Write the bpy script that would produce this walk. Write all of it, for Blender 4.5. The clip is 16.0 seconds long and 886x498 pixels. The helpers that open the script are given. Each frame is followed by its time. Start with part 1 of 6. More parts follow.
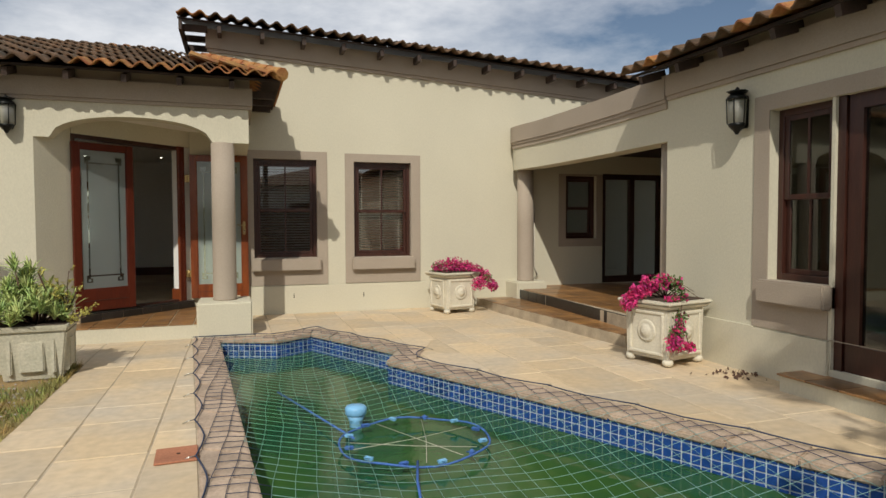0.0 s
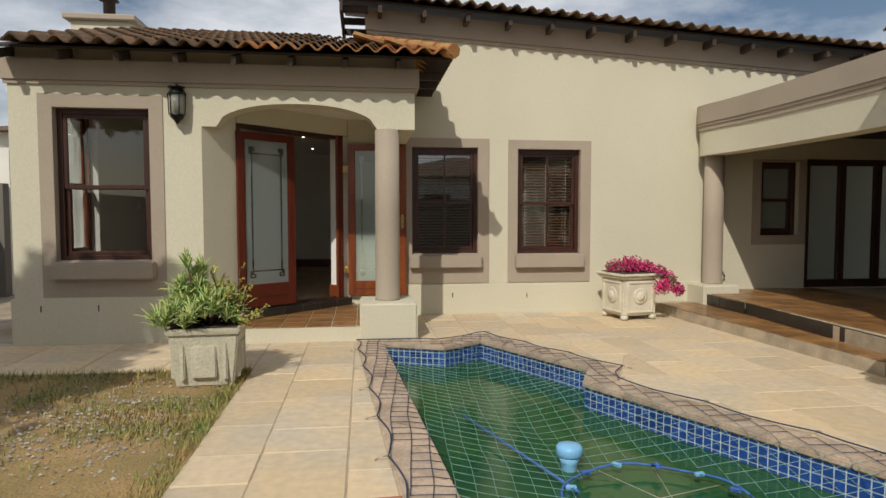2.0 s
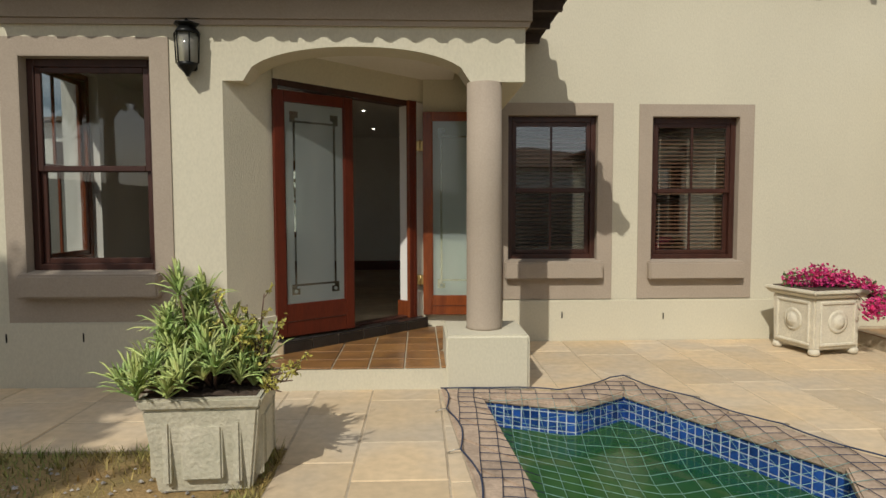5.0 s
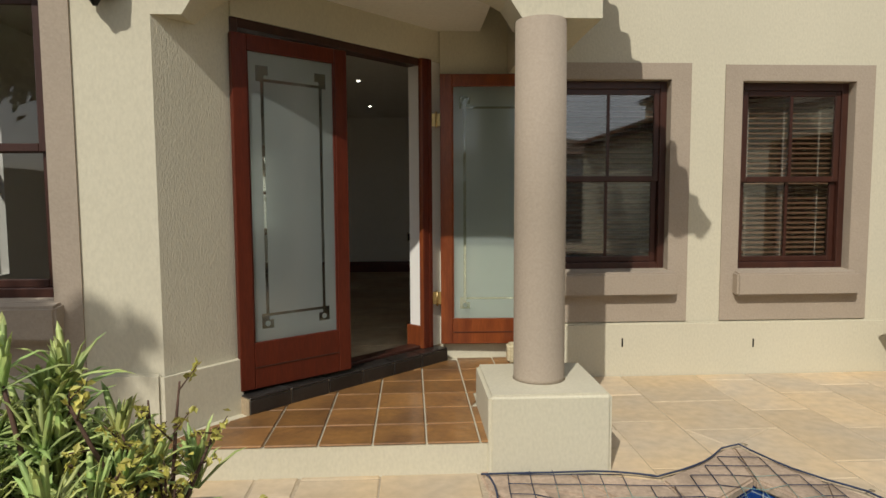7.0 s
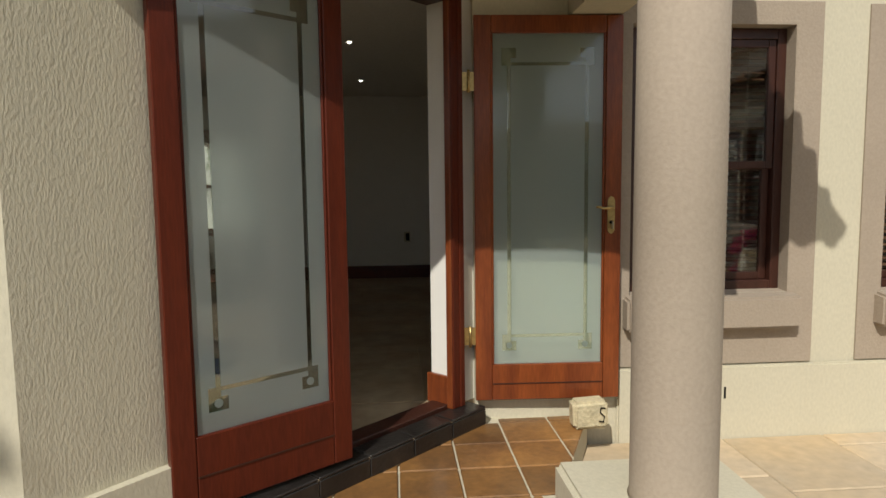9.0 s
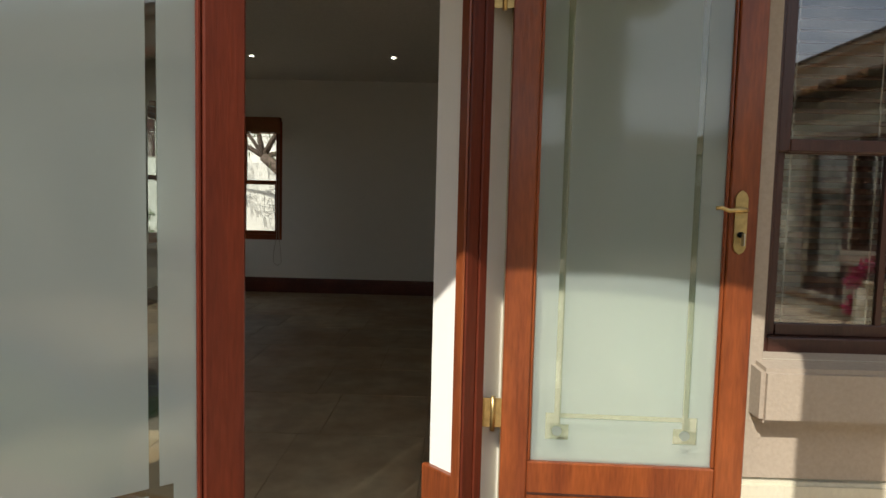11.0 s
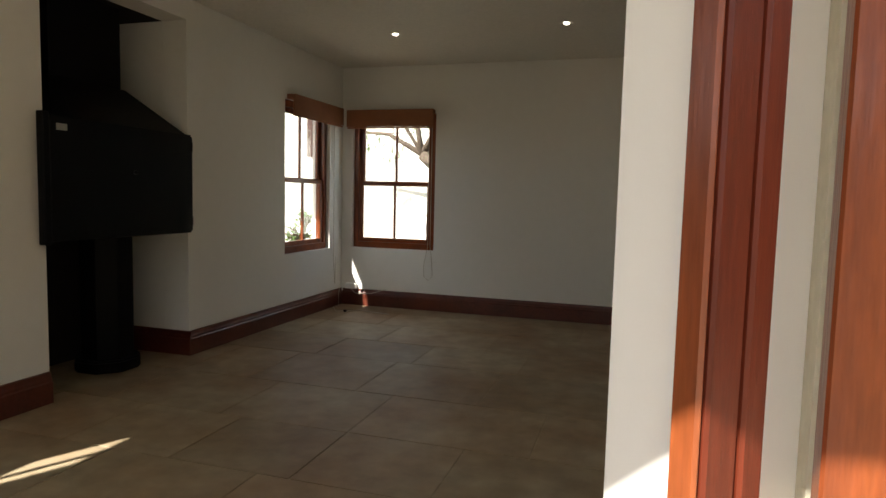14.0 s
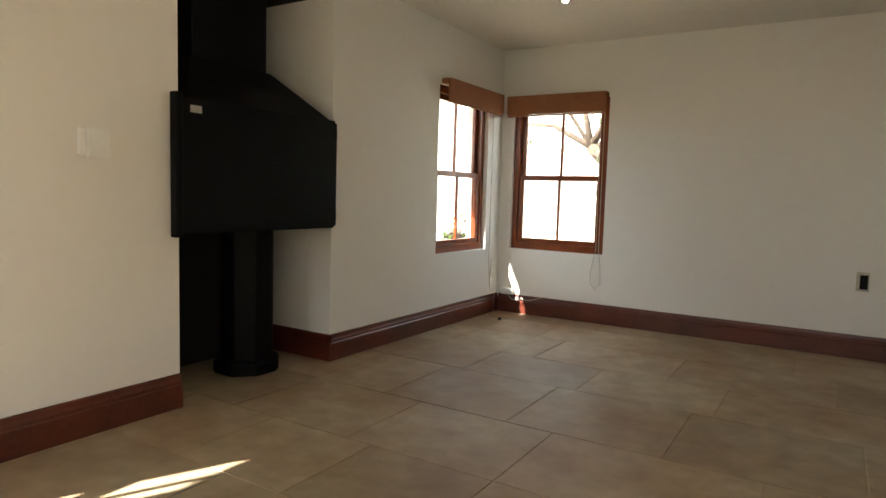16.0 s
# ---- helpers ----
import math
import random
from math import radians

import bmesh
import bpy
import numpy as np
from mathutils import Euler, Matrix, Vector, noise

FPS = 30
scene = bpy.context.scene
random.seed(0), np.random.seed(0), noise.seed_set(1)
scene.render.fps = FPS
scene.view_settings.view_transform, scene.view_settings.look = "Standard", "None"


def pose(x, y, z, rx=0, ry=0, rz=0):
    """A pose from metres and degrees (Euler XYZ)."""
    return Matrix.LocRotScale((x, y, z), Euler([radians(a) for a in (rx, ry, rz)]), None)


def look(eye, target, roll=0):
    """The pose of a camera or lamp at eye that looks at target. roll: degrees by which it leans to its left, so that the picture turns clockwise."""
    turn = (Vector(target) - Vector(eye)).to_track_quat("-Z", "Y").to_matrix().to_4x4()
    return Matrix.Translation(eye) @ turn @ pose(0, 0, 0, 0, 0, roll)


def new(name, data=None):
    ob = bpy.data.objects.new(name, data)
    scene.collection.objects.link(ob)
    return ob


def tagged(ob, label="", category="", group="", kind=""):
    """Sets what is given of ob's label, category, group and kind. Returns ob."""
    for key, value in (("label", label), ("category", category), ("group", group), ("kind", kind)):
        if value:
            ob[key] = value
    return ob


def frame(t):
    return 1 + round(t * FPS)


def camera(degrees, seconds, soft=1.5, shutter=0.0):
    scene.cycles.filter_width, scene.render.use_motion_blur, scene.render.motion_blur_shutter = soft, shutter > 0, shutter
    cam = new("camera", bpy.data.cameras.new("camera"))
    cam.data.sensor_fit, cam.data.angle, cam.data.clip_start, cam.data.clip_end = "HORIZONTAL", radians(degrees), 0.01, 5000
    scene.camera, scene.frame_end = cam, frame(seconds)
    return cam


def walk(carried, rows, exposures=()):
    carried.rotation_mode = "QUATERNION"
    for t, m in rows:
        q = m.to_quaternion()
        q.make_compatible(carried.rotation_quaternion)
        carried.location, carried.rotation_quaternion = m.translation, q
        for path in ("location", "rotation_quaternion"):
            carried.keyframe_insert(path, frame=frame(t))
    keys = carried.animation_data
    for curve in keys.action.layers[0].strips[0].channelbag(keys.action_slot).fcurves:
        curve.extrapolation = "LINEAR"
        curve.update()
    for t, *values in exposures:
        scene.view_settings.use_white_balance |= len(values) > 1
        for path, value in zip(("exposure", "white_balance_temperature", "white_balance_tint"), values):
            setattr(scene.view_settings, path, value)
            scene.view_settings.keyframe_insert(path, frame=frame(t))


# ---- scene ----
import collections

cam = camera(70.2, 16.0)
PATH = [
    (0, (0.615, -0.039, 1.396), (1.236, 1.86, 1.316), -0.2),
    (0.5, (0.507, 0.211, 1.412), (0.985, 2.151, 1.323), -0.1),
    (1, (0.353, 0.475, 1.432), (0.727, 2.437, 1.333), -0.0),
    (1.5, (0.216, 0.737, 1.47), (0.528, 2.709, 1.359), 0.1),
    (2, (0.177, 1.028, 1.44), (0.427, 3.009, 1.331), 0.0),
    (2.5, (0.132, 1.382, 1.422), (0.326, 3.37, 1.31), 0.0),
    (3, (0.048, 1.751, 1.418), (0.2, 3.742, 1.304), 0.0),
    (3.5, (0.031, 2.128, 1.4), (0.145, 4.122, 1.289), -0.0),
    (4, (0.037, 2.547, 1.396), (0.114, 4.542, 1.286), -0.0),
    (4.2, (0.031, 2.719, 1.386), (0.093, 4.715, 1.273), -0.0),
    (6.3, (-0.277, 4.391, 1.458), (-0.17, 6.383, 1.312), -0.2),
    (6.5, (-0.287, 4.576, 1.458), (-0.179, 6.567, 1.306), -0.1),
    (7, (-0.266, 4.997, 1.456), (-0.166, 6.988, 1.299), -0.3),
    (7.5, (-0.333, 5.372, 1.439), (-0.221, 7.363, 1.284), -0.3),
    (8, (-0.404, 5.727, 1.459), (-0.274, 7.716, 1.298), -0.4),
    (8.5, (-0.442, 6.096, 1.465), (-0.294, 8.083, 1.296), -0.5),
    (9, (-0.48, 6.512, 1.493), (-0.326, 8.497, 1.306), -0.7),
    (9.2, (-0.523, 6.686, 1.508), (-0.357, 8.669, 1.31), -0.7),
    (11.3, (-0.188, 8.019, 1.364), (-0.247, 10.013, 1.224), 1.6),
    (11.5, (-0.181, 8.131, 1.358), (-0.256, 10.124, 1.219), 1.6),
    (12, (-0.136, 8.352, 1.375), (-0.313, 10.339, 1.223), 1.3),
    (12.5, (-0.142, 8.577, 1.382), (-0.445, 10.548, 1.22), 1.4),
    (13, (-0.196, 8.789, 1.436), (-0.58, 10.745, 1.271), 1.4),
    (13.5, (-0.229, 8.975, 1.459), (-0.695, 10.913, 1.294), 1.4),
    (14, (-0.25, 9.151, 1.453), (-0.837, 11.055, 1.288), 1.4),
    (14.5, (-0.317, 9.32, 1.436), (-1.042, 11.176, 1.268), 1.6),
    (15, (-0.375, 9.49, 1.453), (-1.211, 11.299, 1.276), 1.7),
    (15.5, (-0.451, 9.651, 1.421), (-1.388, 11.41, 1.25), 1.7),
    (16, (-0.511, 9.767, 1.396), (-1.557, 11.462, 1.223), 1.7),
]
walk(cam, [(t, look(eye, target, roll)) for t, eye, target, roll in PATH],
     exposures=[(0, -0.2), (4, -0.25), (9, 0.0), (11.5, 0.9), (12.5, 1.35), (13.5, 1.75), (14.5, 2.45), (15.2, 2.75), (16, 3.3)])

# ---- world and sun ----
SUN_WAY = Vector((0.47, 1.0, -1.02)).normalized()
world = bpy.data.worlds.new("world")
scene.world = world
world.use_nodes = True
wn = world.node_tree
bg = wn.nodes["Background"]
sky = wn.nodes.new("ShaderNodeTexSky")
sky.sky_type = 'NISHITA'
sky.sun_disc = False
sky.sun_elevation = math.asin(-SUN_WAY.z)
sky.sun_rotation = math.atan2(-SUN_WAY.x, -SUN_WAY.y)
sky.air_density, sky.dust_density = 1.0, 1.5
wtc = wn.nodes.new("ShaderNodeTexCoord")
wmp = wn.nodes.new("ShaderNodeMapping")
wmp.inputs["Scale"].default_value = (1.0, 1.0, 2.6)
wno = wn.nodes.new("ShaderNodeTexNoise")
wno.inputs["Scale"].default_value = 2.2
wno.inputs["Detail"].default_value = 7
wno.inputs["Roughness"].default_value = 0.6
wrp = wn.nodes.new("ShaderNodeValToRGB")
wrp.color_ramp.elements[0].position, wrp.color_ramp.elements[1].position = 0.33, 0.64
wmx = wn.nodes.new("ShaderNodeMix")
wmx.data_type = 'RGBA'
wmx.inputs[7].default_value = (11.8, 12.1, 12.6, 1)
wn.links.new(wtc.outputs["Generated"], wmp.inputs["Vector"])
wn.links.new(wmp.outputs["Vector"], wno.inputs["Vector"])
wn.links.new(wno.outputs["Fac"], wrp.inputs["Fac"])
wn.links.new(wrp.outputs["Color"], wmx.inputs[0])
wn.links.new(sky.outputs["Color"], wmx.inputs[6])
wn.links.new(wmx.outputs[2], bg.inputs["Color"])
bg.inputs["Strength"].default_value = 0.078
sun = new("sun", bpy.data.lights.new("sun", 'SUN'))
sun.data.energy, sun.data.angle, sun.data.color = 3.4, radians(0.55), (1.0, 0.95, 0.85)
sun.matrix_world = look((0, 0, 30), Vector((0, 0, 30)) + SUN_WAY)


# ---- materials ----
def material(name, colour, rough=0.8, spots=0.0, scale=3.0, fine=60.0, bump=0.0, metal=0.0, vary=0.0, second=None, stretch=(1, 1, 1), spec=0.5, coat=0.0, island=False):
    """Two scales of noise in the colour, a bump, and a small change from piece to piece."""
    m = bpy.data.materials.new(name)
    m.use_nodes = True
    nt = m.node_tree
    b = nt.nodes["Principled BSDF"]
    b.inputs["Roughness"].default_value, b.inputs["Metallic"].default_value = rough, metal
    b.inputs["Specular IOR Level"].default_value, b.inputs["Coat Weight"].default_value = spec, coat
    b.inputs["Coat Roughness"].default_value = 0.15
    tc = nt.nodes.new("ShaderNodeTexCoord")
    mp = nt.nodes.new("ShaderNodeMapping")
    mp.inputs["Scale"].default_value = stretch
    geo = nt.nodes.new("ShaderNodeNewGeometry")
    nt.links.new(geo.outputs["Position"], mp.inputs["Vector"])
    n1, n2 = nt.nodes.new("ShaderNodeTexNoise"), nt.nodes.new("ShaderNodeTexNoise")
    n1.inputs["Scale"].default_value, n2.inputs["Scale"].default_value = scale, fine
    n1.inputs["Detail"].default_value, n2.inputs["Detail"].default_value = 6, 4
    for n in (n1, n2):
        nt.links.new(mp.outputs["Vector"], n.inputs["Vector"])
    mix = nt.nodes.new("ShaderNodeMix")
    mix.data_type = 'RGBA'
    mix.inputs[6].default_value = (*colour, 1)
    mix.inputs[7].default_value = (*(second or [c * (1 - spots) for c in colour]), 1)
    ramp = nt.nodes.new("ShaderNodeValToRGB")
    ramp.color_ramp.elements[0].position, ramp.color_ramp.elements[1].position = 0.38, 0.68
    nt.links.new(n1.outputs["Fac"], ramp.inputs["Fac"])
    nt.links.new(ramp.outputs["Color"], mix.inputs[0])
    hsv = nt.nodes.new("ShaderNodeHueSaturation")
    nt.links.new(mix.outputs[2], hsv.inputs["Color"])
    fr = nt.nodes.new("ShaderNodeMapRange")
    fr.inputs[1].default_value, fr.inputs[2].default_value = 0.3, 0.7
    fr.inputs[3].default_value, fr.inputs[4].default_value = 1 - spots * 0.5 - (0.03 if bump else 0.004), 1 + spots * 0.3 + (0.03 if bump else 0.004)
    nt.links.new(n2.outputs["Fac"], fr.inputs[0])
    last = fr.outputs[0]
    if vary:
        rnd = nt.nodes.new("ShaderNodeMapRange")
        rnd.inputs[3].default_value, rnd.inputs[4].default_value = 1 - vary, 1 + vary
        if island:
            nt.links.new(geo.outputs["Random Per Island"], rnd.inputs[0])
        else:
            oi = nt.nodes.new("ShaderNodeObjectInfo")
            nt.links.new(oi.outputs["Random"], rnd.inputs[0])
        mul = nt.nodes.new("ShaderNodeMath")
        mul.operation = 'MULTIPLY'
        nt.links.new(last, mul.inputs[0])
        nt.links.new(rnd.outputs[0], mul.inputs[1])
        last = mul.outputs[0]
    nt.links.new(last, hsv.inputs["Value"])
    nt.links.new(hsv.outputs["Color"], b.inputs["Base Color"])
    if bump:
        bp = nt.nodes.new("ShaderNodeBump")
        bp.inputs["Strength"].default_value, bp.inputs["Distance"].default_value = bump, 0.01
        nt.links.new(n2.outputs["Fac"], bp.inputs["Height"])
        nt.links.new(bp.outputs["Normal"], b.inputs["Normal"])
    return m


def glass_material(name, tint=(0.95, 0.97, 0.96), rough=0.0, base=0.05):
    m = bpy.data.materials.new(name)
    m.use_nodes = True
    nt = m.node_tree
    nt.nodes.remove(nt.nodes["Principled BSDF"])
    out = nt.nodes["Material Output"]
    tr, gl, mx = nt.nodes.new("ShaderNodeBsdfTransparent"), nt.nodes.new("ShaderNodeBsdfGlossy"), nt.nodes.new("ShaderNodeMixShader")
    tr.inputs["Color"].default_value = (*tint, 1)
    gl.inputs["Roughness"].default_value = rough
    fr = nt.nodes.new("ShaderNodeLayerWeight")
    pw = nt.nodes.new("ShaderNodeMath")
    pw.operation = 'POWER'
    pw.inputs[1].default_value = 4.0
    ad = nt.nodes.new("ShaderNodeMath")
    ad.inputs[1].default_value = base + 0.03
    ad.use_clamp = True
    nt.links.new(fr.outputs["Facing"], pw.inputs[0])
    nt.links.new(pw.outputs[0], ad.inputs[0])
    nt.links.new(ad.outputs[0], mx.inputs[0])
    nt.links.new(tr.outputs[0], mx.inputs[1])
    nt.links.new(gl.outputs[0], mx.inputs[2])
    nt.links.new(mx.outputs[0], out.inputs["Surface"])
    return m


def frosted_material(name, colour):
    m = bpy.data.materials.new(name)
    m.use_nodes = True
    nt = m.node_tree
    nt.nodes.remove(nt.nodes["Principled BSDF"])
    out = nt.nodes["Material Output"]
    df, tl, gl, rf = (nt.nodes.new("ShaderNodeBsdf" + k) for k in ("Diffuse", "Translucent", "Glossy", "Refraction"))
    for n in (df, tl, rf):
        n.inputs["Color"].default_value = (*colour, 1)
    gl.inputs["Roughness"].default_value = 0.08
    rf.inputs["Roughness"].default_value, rf.inputs["IOR"].default_value = 0.75, 1.04
    a, c, e = (nt.nodes.new("ShaderNodeMixShader") for k in range(3))
    a.inputs[0].default_value, c.inputs[0].default_value, e.inputs[0].default_value = 0.5, 0.06, 0.62
    nt.links.new(df.outputs[0], a.inputs[1])
    nt.links.new(tl.outputs[0], a.inputs[2])
    nt.links.new(a.outputs[0], e.inputs[1])
    nt.links.new(rf.outputs[0], e.inputs[2])
    nt.links.new(e.outputs[0], c.inputs[1])
    nt.links.new(gl.outputs[0], c.inputs[2])
    nt.links.new(c.outputs[0], out.inputs["Surface"])
    return m


def glow(name, colour, strength):
    m = bpy.data.materials.new(name)
    m.use_nodes = True
    b = m.node_tree.nodes["Principled BSDF"]
    b.inputs["Base Color"].default_value = (*colour, 1)
    b.inputs["Emission Color"].default_value = (*colour, 1)
    b.inputs["Emission Strength"].default_value = strength
    return m


PLASTER = material("beige_plaster", (0.60, 0.56, 0.43), 0.9, 0.05, 1.2, 70, 0.22, stretch=(1, 1, 0.55))
PLASTER_ROUGH = material("scratched_plaster", (0.60, 0.56, 0.43), 0.92, 0.08, 2, 120, 0.4, stretch=(1, 1, 0.4))
TAUPE = material("taupe_plaster", (0.38, 0.315, 0.245), 0.85, 0.07, 1.6, 70, 0.25)
WHITE = material("white_paint", (0.82, 0.80, 0.75), 0.8, 0.015, 0.8, 14, 0.0)
CEIL = material("ceiling_paint", (0.76, 0.73, 0.66), 0.85, 0.03, 1.0, 40, 0.05)
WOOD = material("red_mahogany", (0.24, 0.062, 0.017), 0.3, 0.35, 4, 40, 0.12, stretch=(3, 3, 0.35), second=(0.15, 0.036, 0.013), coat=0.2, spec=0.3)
# the same mahogany with shade put into its colour
WOOD_SHADE = material("shaded_red_mahogany", (0.105, 0.020, 0.009), 0.35, 0.3, 4, 40, 0.1, stretch=(3, 3, 0.35), second=(0.085, 0.017, 0.009), coat=0.0, spec=0.2)
SKIRT = material("dark_red_skirting", (0.12, 0.026, 0.013), 0.35, 0.3, 4, 40, 0.1, second=(0.07, 0.017, 0.01), coat=0.15)
DARKWOOD = material("dark_mahogany", (0.055, 0.018, 0.011), 0.4, 0.3, 4, 40, 0.15, stretch=(3, 3, 0.4), coat=0.05)
RAFTER = material("rafter_wood", (0.06, 0.038, 0.028), 0.75, 0.3, 3, 30, 0.3)
SOFFIT = material("soffit_boards", (0.04, 0.026, 0.019), 0.8, 0.25, 3, 30, 0.2)
TILE_ROOF = material("clay_roof_tile", (0.16, 0.088, 0.046), 0.9, 0.5, 5.0, 40, 0.8, vary=0.3, second=(0.075, 0.058, 0.038))
TILE_ORANGE = material("lichen_roof_tile", (0.34, 0.18, 0.055), 0.9, 0.4, 7.0, 40, 0.8, vary=0.25, second=(0.32, 0.11, 0.045))
TILE_RED = material("faded_red_roof_tile", (0.36, 0.17, 0.10), 0.9, 0.35, 5.0, 40, 0.6, vary=0.2, second=(0.24, 0.13, 0.08))
PAVER = material("sandstone_paver", (0.62, 0.475, 0.295), 0.85, 0.16, 1.3, 14, 0.10, vary=0.10, second=(0.52, 0.44, 0.33))
COPING = material("pool_coping", (0.50, 0.38, 0.28), 0.9, 0.3, 5, 50, 0.5, vary=0.1)
MORTAR = material("mortar", (0.50, 0.41, 0.29), 0.95, 0.3, 5, 80, 0.5)
LAWN = material("dry_lawn", (0.36, 0.235, 0.10), 0.95, 0.5, 1.6, 60, 1.0, second=(0.20, 0.16, 0.055))
SOIL = material("dry_soil", (0.30, 0.23, 0.15), 0.95, 0.4, 1.8, 70, 1.0, second=(0.42, 0.38, 0.31))
GRASS = material("grass_blades", (0.15, 0.23, 0.045), 0.7, 0.3, 2.0, 20, 0, vary=0.45, second=(0.40, 0.26, 0.09), island=True)
GRAVEL = material("grey_gravel", (0.38, 0.35, 0.31), 0.9, 0.3, 9, 60, 0.3, vary=0.35, island=True)
TERRACOTTA = material("brown_quarry_tile", (0.31, 0.155, 0.05), 0.42, 0.35, 4, 30, 0.15, vary=0.25, second=(0.17, 0.085, 0.035), coat=0.25)
BLACKTILE = material("black_slate_tile", (0.025, 0.022, 0.02), 0.3, 0.4, 8, 50, 0.3, vary=0.2, coat=0.2)
STONE_FLOOR = material("indoor_flagstone", (0.36, 0.285, 0.185), 0.5, 0.30, 1.5, 9, 0.06, vary=0.13, second=(0.27, 0.165, 0.085), spec=0.35)
GROUT = material("grout", (0.40, 0.31, 0.20), 0.9, 0.2, 6, 60, 0.2)
POOLTILE = material("blue_mosaic_tile", (0.02, 0.075, 0.30), 0.15, 0.3, 12, 60, 0, vary=0.35, spec=0.6)
POOLGROUT = material("pool_grout", (0.60, 0.68, 0.72), 0.8, 0.2, 9, 60, 0.2)
POOLWALL = material("green_pool_wall", (0.02, 0.085, 0.035), 0.9, 0.4, 1.5, 20, 0.1)
ROPE = material("navy_net_rope", (0.03, 0.045, 0.09), 0.8, 0.2, 20, 90, 0)
ROPE_WET = material("teal_net_cord", (0.26, 0.46, 0.42), 0.7, 0.2, 20, 90, 0)
ROPE_BLUE = material("blue_rope", (0.06, 0.16, 0.50), 0.7, 0.3, 20, 90, 0)
PLASTIC_BLUE = material("pale_blue_plastic", (0.22, 0.50, 0.78), 0.4, 0.1, 9, 60, 0)
PLASTIC_WHITE = material("white_plastic", (0.86, 0.86, 0.84), 0.4, 0.05, 9, 60, 0)
CONCRETE = material("cast_concrete", (0.58, 0.54, 0.42), 0.95, 0.2, 5, 45, 0.7, second=(0.48, 0.46, 0.35))
POTCREAM = material("cream_cast_stone", (0.68, 0.63, 0.50), 0.8, 0.12, 6, 50, 0.4)
EARTH = material("potting_soil", (0.09, 0.06, 0.04), 0.95, 0.4, 14, 60, 1.0)
LEAF = material("succulent_leaf", (0.30, 0.43, 0.13), 0.5, 0.25, 9, 40, 0, vary=0.3, second=(0.48, 0.50, 0.17), island=True)
LEAFYEL = material("yellow_green_leaf", (0.50, 0.46, 0.10), 0.5, 0.3, 9, 40, 0, vary=0.3, island=True)
LEAFGRN = material("green_leaf", (0.10, 0.17, 0.04), 0.6, 0.3, 9, 40, 0, vary=0.4, island=True)
PETAL = material("magenta_bract", (0.55, 0.02, 0.12), 0.6, 0.2, 12, 40, 0, vary=0.4, second=(0.48, 0.03, 0.19), island=True)
TWIG = material("brown_twig", (0.11, 0.06, 0.04), 0.85, 0.3, 12, 50, 0.3)
BARK = material("grey_bark", (0.14, 0.10, 0.075), 0.9, 0.4, 6, 40, 0.8)
BLACKMETAL = material("black_stove_metal", (0.0035, 0.0035, 0.004), 0.5, 0.2, 5, 40, 0.05, spec=0.1)
SOOT = material("soot_black_brick", (0.012, 0.010, 0.009), 0.9, 0.3, 5, 40, 0.3)
LAMPMETAL = material("black_lamp_metal", (0.012, 0.013, 0.012), 0.4, 0.2, 9, 40, 0.1, metal=0.6)
BRASS = material("worn_brass", (0.55, 0.40, 0.17), 0.35, 0.3, 12, 50, 0.1, metal=0.9)
CHROME = material("satin_steel", (0.6, 0.58, 0.52), 0.3, 0.1, 12, 50, 0, metal=1.0)
BLIND = material("roman_blind_fabric", (0.30, 0.115, 0.045), 0.85, 0.15, 8, 120, 0.3)
SLAT = material("venetian_slat", (0.20, 0.105, 0.06), 0.5, 0.15, 8, 60, 0)
CORD = material("beige_cord", (0.55, 0.50, 0.42), 0.8, 0.1, 8, 60, 0)
LIMESTONE = material("limestone_block", (0.66, 0.58, 0.38), 0.9, 0.25, 12, 60, 0.8)
BRICKRED = material("red_clay_cover", (0.42, 0.17, 0.09), 0.85, 0.25, 6, 60, 0.3)
NEIGHBOUR = material("white_render", (0.74, 0.72, 0.66), 0.9, 0.08, 1, 40, 0.2)
# grey render, its colour lowered to carry the shade of trees
GREYWALL_SHADE = material("shaded_grey_render", (0.20, 0.185, 0.16), 0.9, 0.2, 1, 40, 0.3)
GLASS = glass_material("window_glass", base=0.03)
GLASS_SKY = glass_material("reflecting_window_glass", (0.86, 0.87, 0.86), base=0.11)
GLASS_MID = glass_material("grey_glass", (0.8, 0.81, 0.8), base=0.04)
GLASS_DARK = glass_material("tinted_glass", (0.55, 0.57, 0.55), base=0.05)
CLEARSTRIP = glass_material("clear_glass_strip", (0.82, 0.86, 0.84), base=0.05)
FROST = frosted_material("frosted_glass", (0.655, 0.72, 0.705))
LAMPGLASS = frosted_material("lamp_glass", (0.8, 0.8, 0.74))
BULB = glow("downlight_glow", (1.0, 0.93, 0.8), 9.0)


